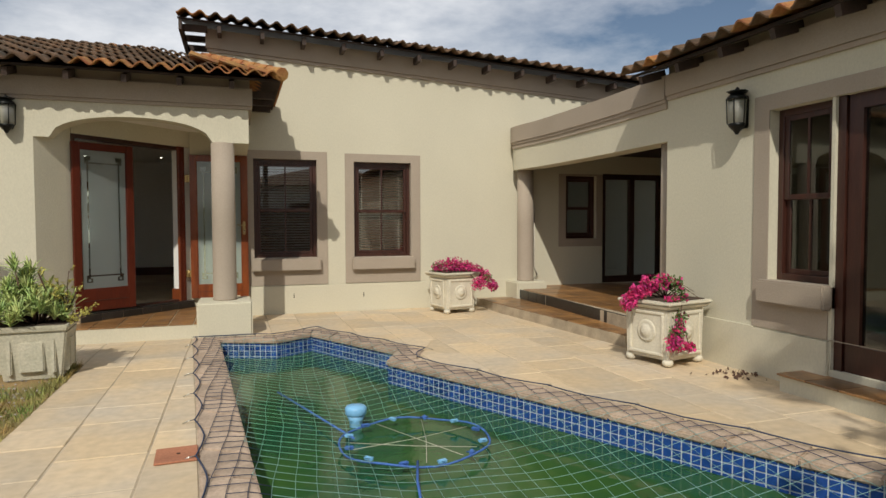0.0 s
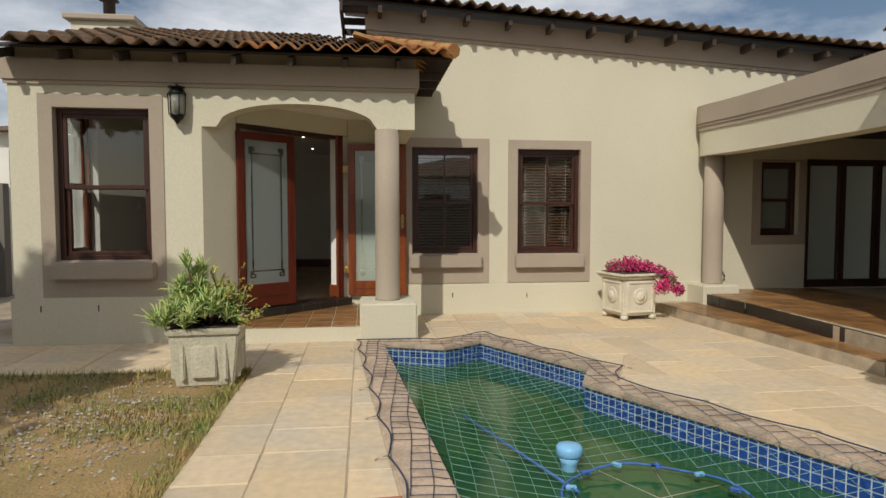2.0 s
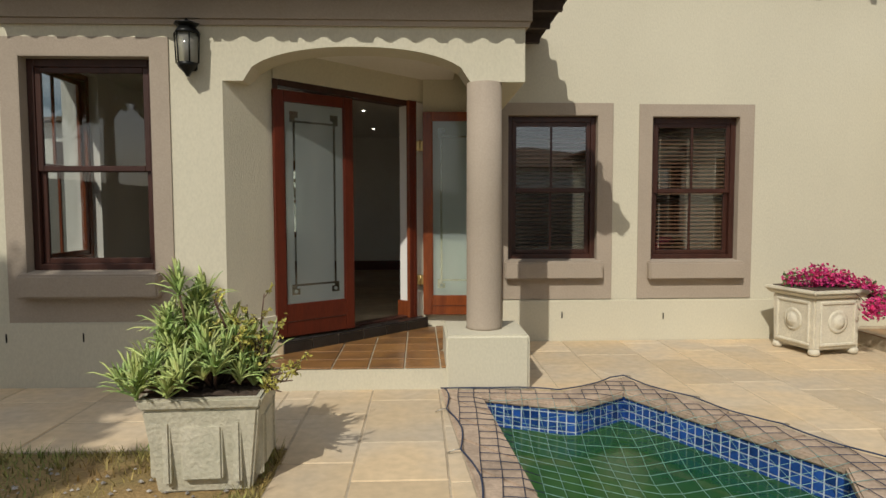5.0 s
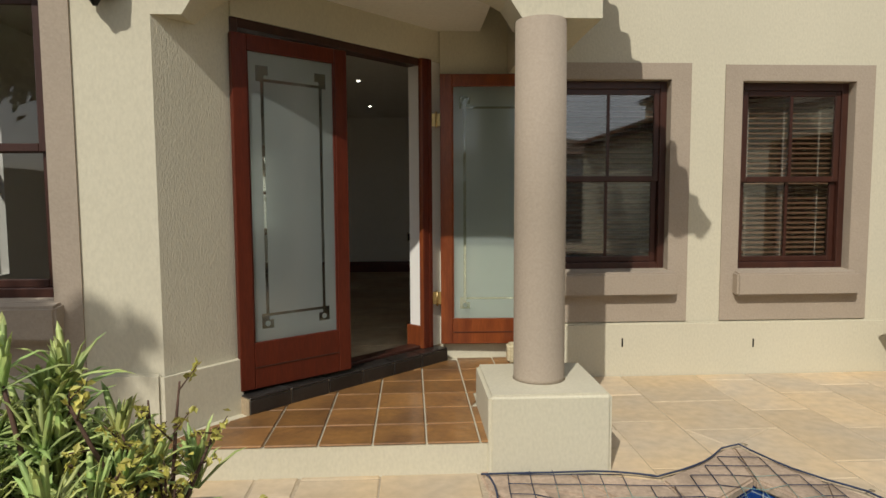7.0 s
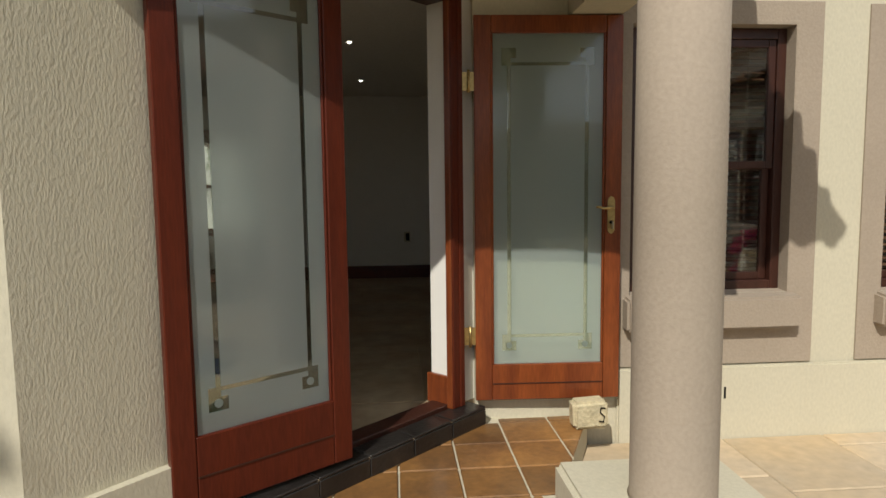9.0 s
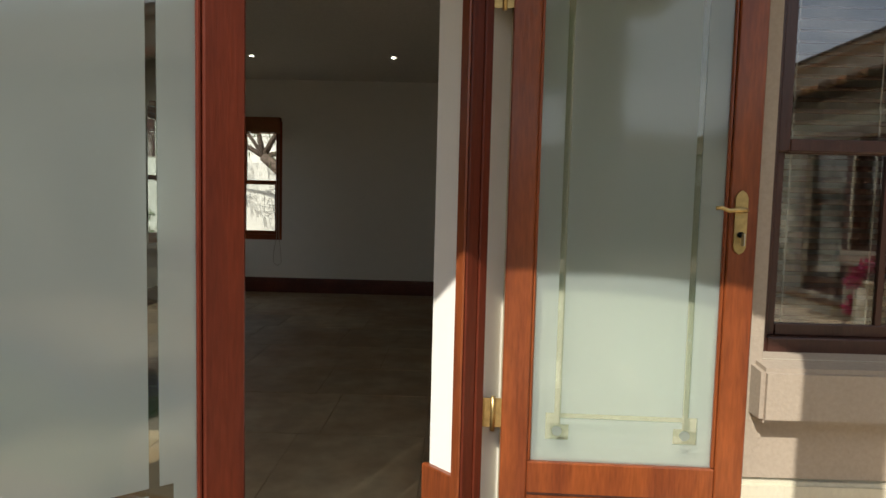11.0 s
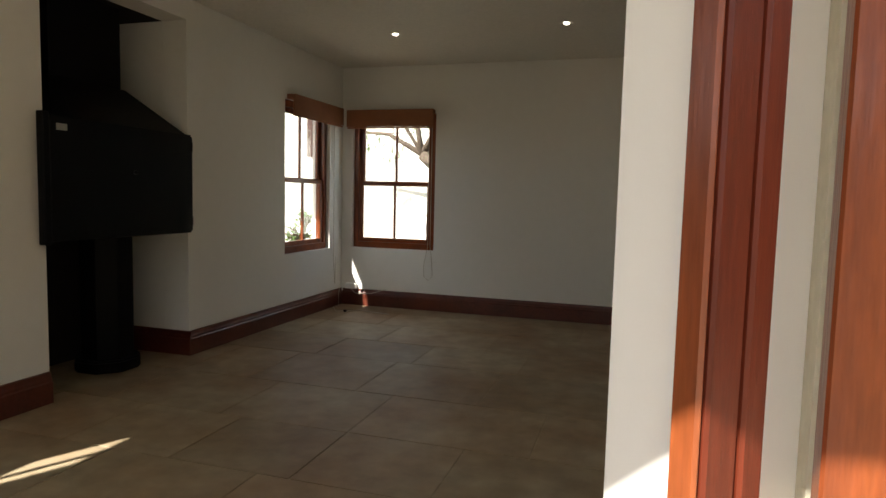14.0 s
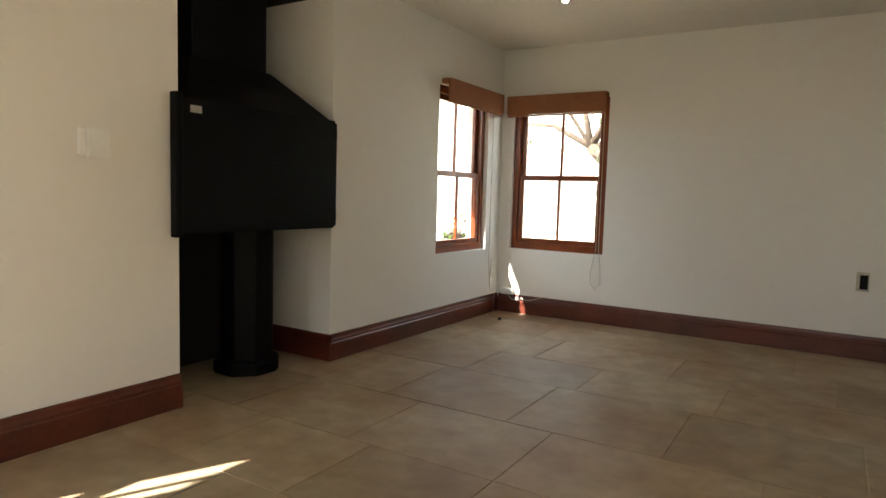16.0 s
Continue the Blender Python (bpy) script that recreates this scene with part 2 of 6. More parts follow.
def water_material():
    m = bpy.data.materials.new("green_water")
    m.use_nodes = True
    nt = m.node_tree
    b = nt.nodes["Principled BSDF"]
    n = nt.nodes.new("ShaderNodeTexNoise")
    n.inputs["Scale"].default_value = 1.3
    n.inputs["Detail"].default_value = 5
    r = nt.nodes.new("ShaderNodeValToRGB")
    r.color_ramp.elements[0].color, r.color_ramp.elements[1].color = (0.012, 0.075, 0.03, 1), (0.045, 0.115, 0.025, 1)
    r.color_ramp.elements[0].position, r.color_ramp.elements[1].position = 0.35, 0.7
    g = nt.nodes.new("ShaderNodeNewGeometry")
    nt.links.new(g.outputs["Position"], n.inputs["Vector"])
    nt.links.new(n.outputs["Fac"], r.inputs["Fac"])
    nt.links.new(r.outputs["Color"], b.inputs["Base Color"])
    b.inputs["Roughness"].default_value, b.inputs["IOR"].default_value = 0.06, 1.33
    w = nt.nodes.new("ShaderNodeTexNoise")
    w.inputs["Scale"].default_value = 5
    w.inputs["Detail"].default_value = 3
    nt.links.new(g.outputs["Position"], w.inputs["Vector"])
    bp = nt.nodes.new("ShaderNodeBump")
    bp.inputs["Strength"].default_value, bp.inputs["Distance"].default_value = 0.25, 0.02
    nt.links.new(w.outputs["Fac"], bp.inputs["Height"])
    nt.links.new(bp.outputs["Normal"], b.inputs["Normal"])
    return m


WATER = water_material()


# ---- building helpers ----
def bm_new():
    return bmesh.new()


def box(bm, lo, hi, m=None):
    """A box from corner to corner, turned by m if given."""
    vs = []
    for x in (lo[0], hi[0]):
        for y in (lo[1], hi[1]):
            for z in (lo[2], hi[2]):
                v = Vector((x, y, z))
                vs.append(bm.verts.new(m @ v if m else v))
    for f in ((0, 1, 3, 2), (4, 6, 7, 5), (0, 4, 5, 1), (2, 3, 7, 6), (0, 2, 6, 4), (1, 5, 7, 3)):
        bm.faces.new([vs[i] for i in f])
    return bm


def bevel(bm, w=0.006, seg=2):
    bmesh.ops.recalc_face_normals(bm, faces=bm.faces)
    bmesh.ops.bevel(bm, geom=list(bm.edges), offset=w, segments=seg, affect='EDGES', clamp_overlap=True)
    return bm


def prism(bm, poly, z0, z1, m=None):
    """An upright prism over a polygon in x, y."""
    a = [bm.verts.new((m @ Vector((x, y, z0))) if m else (x, y, z0)) for x, y in poly]
    b = [bm.verts.new((m @ Vector((x, y, z1))) if m else (x, y, z1)) for x, y in poly]
    n = len(poly)
    bm.faces.new(a[::-1])
    bm.faces.new(b)
    for i in range(n):
        bm.faces.new((a[i], a[(i + 1) % n], b[(i + 1) % n], b[i]))
    return bm


def lathe(bm, prof, seg=24, centre=(0, 0, 0)):
    """A turned shape from (radius, z) pairs."""
    rings = []
    for r, z in prof:
        rings.append([bm.verts.new((centre[0] + r * math.cos(2 * math.pi * i / seg), centre[1] + r * math.sin(2 * math.pi * i / seg), centre[2] + z)) for i in range(seg)])
    for a, b in zip(rings, rings[1:]):
        for i in range(seg):
            f = bm.faces.new((a[i], a[(i + 1) % seg], b[(i + 1) % seg], b[i]))
            f.smooth = True
    bm.faces.new(rings[0][::-1])
    bm.faces.new(rings[-1])
    return bm


def tube(bm, pts, r, seg=5, r2=None):
    """A tube along points, tapering to r2."""
    pts = [Vector(p) for p in pts]
    rings = []
    for i, p in enumerate(pts):
        d = (pts[min(i + 1, len(pts) - 1)] - pts[max(i - 1, 0)])
        d = d.normalized() if d.length > 1e-6 else Vector((0, 0, 1))
        a = d.cross(Vector((0.31, 0.17, 0.93)))
        a = a.normalized() if a.length > 1e-3 else Vector((1, 0, 0))
        b = d.cross(a)
        k = i / max(1, len(pts) - 1)
        rr = r if r2 is None else r + (r2 - r) * k
        rings.append([bm.verts.new(p + rr * (a * math.cos(2 * math.pi * j / seg) + b * math.sin(2 * math.pi * j / seg))) for j in range(seg)])
    for a, b in zip(rings, rings[1:]):
        for j in range(seg):
            f = bm.faces.new((a[j], a[(j + 1) % seg], b[(j + 1) % seg], b[j]))
            f.smooth = True
    if seg > 2:
        bm.faces.new(rings[0][::-1])
        bm.faces.new(rings[-1])
    return bm


def mesh_of(name, bm, mat):
    bmesh.ops.recalc_face_normals(bm, faces=bm.faces)
    me = bpy.data.meshes.new(name)
    bm.to_mesh(me)
    bm.free()
    me.materials.append(mat)
    return me


def part(name, bm, mat, parent=None, label="", kind=""):
    """One mesh object, under a thing or part if one is given."""
    ob = new(name, mesh_of(name, bm, mat))
    if parent:
        ob.parent = parent
    return tagged(ob, label, "", "", kind)


def piece(name, me, parent, m=None):
    ob = new(name, me)
    ob.parent = parent
    if m is not None:
        ob.matrix_basis = m
    return ob


def thing(name, label, category, m=None, group="", kind=""):
    ob = new(name)
    if m is not None:
        ob.matrix_basis = m
    return tagged(ob, label, category, group, kind)


def structure(name, bm, mat, label=""):
    return tagged(part(name, bm, mat), label or name.replace("_", " "), name.split("_")[0], "", "structure")


def wall_with_holes(bm, axis, face, thick, a0, a1, z0, z1, holes):
    """A wall along an axis ('x' or 'y'), from face to face + thick, with holes (a0, a1, z0, z1) in order."""
    def put(p, q, r, s):
        if q - p < 1e-4 or s - r < 1e-4:
            return
        lo, hi = sorted((face, face + thick))
        if axis == 'x':
            box(bm, (p, lo, r), (q, hi, s))
        else:
            box(bm, (lo, p, r), (hi, q, s))
    at = a0
    for h0, h1, hz0, hz1 in sorted(holes):
        put(at, h0, z0, z1)
        put(h0, h1, z0, hz0)
        put(h0, h1, hz1, z1)
        at = h1
    put(at, a1, z0, z1)
    return bm


# ---- large structure ----
FLOOR = 0.283          # room floor
PORCH = 0.18           # porch tiles
FW = 8.45              # front face of the low wing
BW = 10.03             # front face of the tall wing
LX, RX, BY = -3.27, 0.085, 15.255   # inner faces of the room
CZ = 2.766             # ceiling
D0, D1 = Vector((-1.32, 8.83, 0)), Vector((-0.03, 10.08, 0))   # the slanting door
DU = (D1 - D0).normalized()
DN = Vector((-DU.y, DU.x, 0))     # into the room
DM = Matrix(((DU.x, DN.x, 0, D0.x), (DU.y, DN.y, 0, D0.y), (0, 0, 1, 0), (0, 0, 0, 1)))
DL = (D1 - D0).length

POOL = [(0.37, 8.05), (1.05, 7.78), (1.50, 8.10), (2.27, 6.62), (2.06, 6.18), (3.94, 2.42), (5.0, 0.3), (4.0, -1.2), (1.0, -1.2), (0.90, 0.2)]


def inset(poly, d):
    """The polygon grown by d (shrunk where d is negative)."""
    out, n = [], len(poly)
    area = sum(poly[i][0] * poly[(i + 1) % n][1] - poly[(i + 1) % n][0] * poly[i][1] for i in range(n))
    s = 1 if area > 0 else -1
    for i in range(n):
        p, q, r = Vector(poly[i - 1]), Vector(poly[i]), Vector(poly[(i + 1) % n])
        e1, e2 = (q - p).normalized(), (r - q).normalized()
        n1, n2 = Vector((e1.y, -e1.x)) * s, Vector((e2.y, -e2.x)) * s
        b = (n1 + n2)
        k = d / max(0.35, 1 + n1.dot(n2))
        out.append((q.x + b.x * k, q.y + b.y * k))
    return out


def inside(p, poly):
    c, n = False, len(poly)
    for i in range(n):
        (x1, y1), (x2, y2) = poly[i], poly[i - 1]
        if (y1 > p[1]) != (y2 > p[1]) and p[0] < (x2 - x1) * (p[1] - y1) / (y2 - y1) + x1:
            c = not c
    return c


def cut(poly, p, q):
    """Splits a convex polygon by the line p-q."""
    sides = ([], [])
    ds = [(q[0] - p[0]) * (v[1] - p[1]) - (q[1] - p[1]) * (v[0] - p[0]) for v in poly]
    for i, v in enumerate(poly):
        w, d, e = poly[(i + 1) % len(poly)], ds[i], ds[(i + 1) % len(poly)]
        if d >= 0:
            sides[0].append(v)
        if d <= 0:
            sides[1].append(v)
        if d * e < 0:
            k = d / (d - e)
            x = (v[0] + (w[0] - v[0]) * k, v[1] + (w[1] - v[1]) * k)
            sides[0].append(x)
            sides[1].append(x)
    return sides


def area_of(poly):
    return abs(sum(poly[i - 1][0] * poly[i][1] - poly[i][0] * poly[i - 1][1] for i in range(len(poly)))) / 2


def minus(poly, hole):
    """Pieces of a convex polygon that lie outside the hole."""
    bits = [poly]
    for i in range(len(hole)):
        p, q = hole[i - 1], hole[i]
        nxt = []
        for b in bits:
            if max(v[0] for v in b) < min(p[0], q[0]) or min(v[0] for v in b) > max(p[0], q[0]) or max(v[1] for v in b) < min(p[1], q[1]) or min(v[1] for v in b) > max(p[1], q[1]):
                nxt.append(b)
                continue
            nxt += [x for x in cut(b, p, q) if len(x) > 2 and area_of(x) > 2e-4]
        bits = nxt
    return [b for b in bits if not inside((sum(v[0] for v in b) / len(b), sum(v[1] for v in b) / len(b)), hole)]


# ground: one sheet with the pool's hole in it
bm = bm_new()
grown = inset(POOL, 0.02)
xs = sorted({-400, 400, *[p[0] for p in grown]})
for x0, x1 in zip(xs, xs[1:]):
    for b in minus([(x0, -400), (x1, -400), (x1, 400), (x0, 400)], grown):
        bm.faces.new([bm.verts.new((x, y, -0.045)) for x, y in b])
bmesh.ops.remove_doubles(bm, verts=bm.verts, dist=1e-5)
ground = structure("ground", bm, SOIL, "dry sandy garden ground with patchy grass")

# lawn soil is raised up to the paving's edge
bm = bm_new()
nx, ny = 60, 110
grid = {}
for i in range(nx + 1):
    for j in range(ny + 1):
        x, y = -6.9 + 6.05 * i / nx, -4.5 + 11.55 * j / ny
        z = -0.012 + 0.022 * noise.noise((x * 1.3, y * 1.3, 0)) + 0.012 * noise.noise((x * 7, y * 7, 3))
        grid[i, j] = bm.verts.new((x, y, min(z, 0.0) if i == nx or j == ny else z))
for i in range(nx):
    for j in range(ny):
        f = bm.faces.new((grid[i, j], grid[i + 1, j], grid[i + 1, j + 1], grid[i, j + 1]))
        f.smooth = True
lawn = structure("ground_lawn_bed", bm, LAWN, "sandy lawn bed with bare patches")

# paving bed
bm = bm_new()
for r in ([(-0.86, -4.5), (5.42, -4.5), (5.42, 10.0), (-0.86, 10.0)], [(-6.8, 7.05), (-0.86, 7.05), (-0.86, 8.6), (-6.8, 8.6)]):
    for b in minus(r, inset(POOL, 0.02)):
        prism(bm, b, -0.04, -0.006)
pavement = structure("pavement", bm, MORTAR, "sandstone paving around the pool")

# ---- the low wing: walls ----
bm = bm_new()
wall_with_holes(bm, 'x', FW, 0.25, -3.63, -1.62, -0.05, 3.12, [(-3.19, -2.17, 0.92, 2.62)])
wall_front = structure("wall_front", bm, PLASTER, "beige plastered front wall")
bm = bm_new()
prism(bm, [(-1.62, FW), (D0.x, D0.y), (D0.x + DN.x * 0.22, D0.y + DN.y * 0.22), (-1.62, FW + 0.42)], -0.05, 3.12)
pier = structure("wall_pier", bm, PLASTER_ROUGH, "scratch-textured beige plaster pier beside the door")
# wall over the door, and the beam with its arch
bm = bm_new()
box(bm, (0, -0.02, 2.53), (DL, 0.22, 3.37), DM)
structure("wall_over_door", bm, PLASTER, "plastered wall over the doors")
bm = bm_new()
xs = [-1.62, -1.46] + [-1.46 + 1.80 * i / 24 for i in range(1, 24)] + [0.34, 0.78]


def arch_z(x):
    if x <= -1.46 or x >= 0.34:
        return 2.43
    k = (x + 0.56) / 0.90
    return 2.43 + 0.27 * math.sqrt(max(0, 1 - abs(k) ** 2.2))


for x0, x1 in zip(xs, xs[1:]):
    z0, z1 = arch_z(x0), arch_z(x1)
    a = [bm.verts.new(p) for p in ((x0, FW, z0), (x1, FW, z1), (x1, FW, 3.12), (x0, FW, 3.12))]
    b = [bm.verts.new(p) for p in ((x0, FW + 0.3, z0), (x1, FW + 0.3, z1), (x1, FW + 0.3, 3.12), (x0, FW + 0.3, 3.12))]
    bm.faces.new(a)
    bm.faces.new(b[::-1])
    bm.faces.new((a[0], b[0], b[1], a[1]))
    bm.faces.new((a[3], a[2], b[2], b[3]))
    if x1 > 0.77:
        bm.faces.new((a[1], b[1], b[2], a[2]))
bmesh.ops.remove_doubles(bm, verts=bm.verts, dist=1e-5)
structure("wall_arch_beam", bm, PLASTER, "beige plastered beam with a shallow arch over the porch")
bm = bm_new()
box(bm, (0.50, FW + 0.3, 2.43), (0.78, BW - 0.002, 3.12))
structure("wall_side_beam", bm, PLASTER, "plastered side beam of the porch")
bm = bm_new()
prism(bm, [(-1.6, FW + 0.3), (0.5, FW + 0.3), (0.5, BW), (-0.03, BW), (D0.x, D0.y)], 2.95, 3.0)
tagged(part("ceiling_porch", bm, TAUPE), "taupe painted porch ceiling", "ceiling", "", "structure")
# outer left wall of the front bay, with a side window, and the deeper side wall
HY0, HY1, HZ = 11.735, 12.853, 2.62   # recess of the hearth
W4, W5, W6 = (8.80, 9.84, 0.92, 2.74), (14.12, 14.98, 0.90, 2.29), (-3.15, -2.235, 0.90, 2.29)
bm = bm_new()
wall_with_holes(bm, 'y', -3.63, 0.18, FW + 0.25, 11.5, -0.05, 3.2, [(8.76, 9.84, 0.92, 3.2)])
wall_with_holes(bm, 'y', -3.45, LX + 3.45, FW + 0.272, HY0, -0.05, 3.2, [W4])
wall_with_holes(bm, 'y', LX - 0.20, 0.20, HY1, BY + 0.20, -0.05, 3.2, [W5])
box(bm, (LX - 0.20, HY0, HZ), (LX, HY1, 3.2))
structure("wall_west", bm, WHITE, "white painted side wall with a hearth recess")
bm = bm_new()
wall_with_holes(bm, 'x', BY, 0.20, LX, RX + 0.2, -0.05, 3.2, [W6])
structure("wall_north", bm, WHITE, "white painted far wall of the room")
bm = bm_new()
prism(bm, [(0.0, BW + 0.25), (RX + 0.2, BW + 0.25), (RX + 0.2, BY), (RX, BY), (RX, BW + 0.3)], -0.05, 3.4)
prism(bm, [(DM @ Vector((1.60, 0.001, 0)))[:2], (DM @ Vector((DL + 0.02, 0.001, 0)))[:2], (0.0, BW + 0.25), (RX, BW + 0.3), (RX, 10.56), (DM @ Vector((1.60, 0.155, 0)))[:2]], -0.05, 2.529)
structure("wall_east", bm, WHITE, "white painted wall beside the doors")
# inner lining of the front wall and of the pier
bm = bm_new()
wall_with_holes(bm, 'x', FW + 0.252, 0.02, LX, -1.62, FLOOR, CZ, [(-3.19, -2.17, 0.92, 2.62)])
prism(bm, [(-1.62, FW + 0.43), (-1.35, 8.98), (-1.40, 9.03), (-1.62, FW + 0.47)], FLOOR, CZ)
structure("wall_south", bm, WHITE, "white painted inside of the front wall")
# recess of the hearth
bm = bm_new()
box(bm, (LX - 0.70, HY0 - 0.2, -0.05), (LX - 0.62, HY1 + 0.2, 3.2))
box(bm, (LX - 0.62, HY0 - 0.2, -0.05), (-3.452, HY0 - 0.001, 3.2))
box(bm, (LX - 0.62, HY0, HZ), (LX - 0.201, HY1, 3.2))
structure("wall_hearth_back", bm, SOOT, "sooty dark back of the hearth recess")
bm = bm_new()
box(bm, (LX - 0.62, HY1, -0.05), (LX - 0.201, HY1 + 0.2, 3.2))
structure("wall_hearth_side", bm, WHITE, "white painted side of the hearth recess")
bm = bm_new()
prism(bm, [(-3.64, FW), (RX + 0.2, FW + 0.3), (RX + 0.2, BY + 0.2), (LX - 0.8, BY + 0.2), (LX - 0.8, 11), (-3.64, 11)], CZ, CZ + 0.06)
tagged(part("ceiling", bm, CEIL), "cream painted plain ceiling", "ceiling", "", "structure")
bm = bm_new()
prism(bm, [(-3.63, FW + 0.1), (-1.6, FW + 0.1), (-1.45, 8.92), D0.to_2d()[:], D1.to_2d()[:], (RX + 0.1, 10.3), (RX + 0.1, BY + 0.1), (LX - 0.75, BY + 0.1), (LX - 0.75, 11), (-3.63, 11)], 0.0, FLOOR - 0.004)
room_floor = structure("floor", bm, GROUT, "worn sandstone flag floor indoors")

# ---- the tall wing ----
WB, WC = (0.86, 1.83, 0.87, 2.41), (2.40, 3.36, 0.86, 2.40)
bm = bm_new()
wall_with_holes(bm, 'x', BW, 0.25, 0.26, 6.15, -0.05, 3.62, [WB, WC])
wall_with_holes(bm, 'x', BW, 0.25, 6.15, 12.0, -0.05, 3.62, [(6.22, 6.85, 1.12, 2.25), (6.98, 8.9, 0.30, 2.30)])
wall_with_holes(bm, 'x', BW, 0.25, -0.03, 0.26, -0.05, 3.1, [])
# the top follows the falling eave
a = [(0.26, 3.62), (12.0, 3.62), (12.0, 3.64), (0.26, 4.28)]
for y0, y1 in ((BW, BW + 0.25),):
    f = [bm.verts.new((x, y0, z)) for x, z in a]
    g = [bm.verts.new((x, y1, z)) for x, z in a]
    bm.faces.new(f)
    bm.faces.new(g[::-1])
    for i in range(4):
        bm.faces.new((f[i], f[(i + 1) % 4], g[(i + 1) % 4], g[i]))
box(bm, (0.26, BW + 0.25, 3.44), (0.51, 15.0, 4.3))
structure("wall_tall_wing", bm, PLASTER, "tall beige plastered wall with two windows")
bm = bm_new()
box(bm, (0.30, 13.0, 0), (12, 13.2, 3.6))
box(bm, (5.6, BW + 0.25, 0), (5.7, 13.0, 3.6))
box(bm, (0.27, BW + 0.25, 2.9), (12, 13.2, 2.95))
box(bm, (0.27, BW + 0.25, 0.0), (12, 13.2, 0.05))
structure("wall_inner_rooms", bm, WHITE, "plain walls of the rooms behind")

# plinths, surrounds, sills, friezes
def plinth(name, lo, hi):
    bm = box(bm_new(), lo, hi)
    bevel(bm, 0.012, 2)
    return structure(name, bm, PLASTER, "plastered plinth at the wall's foot")


plinth("trim_plinth_tall", (0.80, BW - 0.03, -0.04), (5.1, BW - 0.0005, 0.44))
plinth("trim_plinth_front", (-3.66, FW - 0.03, -0.04), (-1.63, FW - 0.0005, 0.52))
bm = prism(bm_new(), [(-1.628, FW - 0.028), (-1.61, FW - 0.03), (-1.29, 8.80), (-1.335, 8.845)], -0.04, 0.50)
structure("trim_plinth_pier", bm, PLASTER, "plastered plinth of the pier")


def surround(name, x0, x1, z0, z1, hole, face, axis='x', s=-1):
    bm = bm_new()
    wall_with_holes(bm, axis, face + (0.012 * s), -0.011 * s, x0, x1, z0, z1, [hole])
    return structure(name, bm, TAUPE, "taupe painted plaster surround of a window")


surround("trim_surround", 0.70, 1.985, 0.45, 2.53, WB, BW)
surround("trim_surround", 2.265, 3.51, 0.45, 2.52, WC, BW)
surround("trim_surround", -3.33, -2.03, 0.52, 2.76, (-3.19, -2.17, 0.92, 2.62), FW)


def reveal(x0, x1, z0, z1, face, depth=0.11):
    bm = bm_new()
    t = 0.008
    box(bm, (x0, face - 0.011, z0), (x0 + t, face + depth, z1))
    box(bm, (x1 - t, face - 0.011, z0), (x1, face + depth, z1))
    box(bm, (x0 + t, face - 0.011, z1 - t), (x1 - t, face + depth, z1))
    return structure("trim_reveal", bm, TAUPE, "taupe painted window reveal")


def sill(x0, x1, z0, z1, face):
    bm = box(bm_new(), (x0, face - 0.10, z0), (x1, face + 0.10, z1))
    bm.verts.ensure_lookup_table()
    for v in bm.verts:
        if v.co.z > z1 - 0.001 and v.co.y < face:
            v.co.z -= 0.025
    bevel(bm, 0.015, 2)
    return structure("trim_sill", bm, TAUPE, "thick taupe plastered window sill")


for (x0, x1, z0, z1), f in ((WB, BW), (WC, BW), ((-3.19, -2.17, 0.92, 2.62), FW)):
    reveal(x0, x1, z0, z1, f)
    sill(x0 - 0.03, x1 + 0.04, z0 - 0.20, z0 + 0.012, f)


def window(name, m, w, h, wood, glass, label, bars=1):
    """A sash window; x along its width, y inwards, z up."""
    t = thing(name, label, "window", m, kind="structure")
    bm = bm_new()
    for lo, hi in (((0, 0, 0), (0.055, 0.09, h)), ((w - 0.055, 0, 0), (w, 0.09, h)), ((0.055, 0, h - 0.06), (w - 0.055, 0.09, h)), ((0.055, 0, 0), (w - 0.055, 0.10, 0.06))):
        box(bm, lo, hi)
    part("window_frame", bevel(bm, 0.004, 1), wood, t)
    for n, z0, z1, y in (("lower_sash", 0.06, h * 0.50, 0.045), ("upper_sash", h * 0.50 - 0.04, h - 0.06, 0.012)):
        bm = bm_new()
        x0, x1 = 0.056, w - 0.056
        for lo, hi in (((x0, y, z0), (x0 + 0.045, y + 0.03, z1)), ((x1 - 0.045, y, z0), (x1, y + 0.03, z1)), ((x0 + 0.045, y, z0), (x1 - 0.045, y + 0.03, z0 + 0.045)), ((x0 + 0.045, y, z1 - 0.045), (x1 - 0.045, y + 0.03, z1))):
            box(bm, lo, hi)
        s = part(n, bevel(bm, 0.004, 1), wood, t)
        a, b = x0 + 0.045, x1 - 0.045
        for i in range(bars):
            c = a + (b - a) * (i + 1) / (bars + 1)
            part("glazing_bar", box(bm_new(), (c - 0.011, y + 0.004, z0 + 0.045), (c + 0.011, y + 0.026, z1 - 0.045)), wood, s)
        for i in range(bars + 1):
            p = part("pane", box(bm_new(), (a + (b - a) * i / (bars + 1) + 0.011 * (i > 0), y + 0.012, z0 + 0.045), (a + (b - a) * (i + 1) / (bars + 1) - 0.011 * (i < bars), y + 0.016, z1 - 0.045)), glass, s)
            p.visible_shadow = False
    return t


def turned(x, y, z, deg):
    return pose(x, y, z, 0, 0, deg)


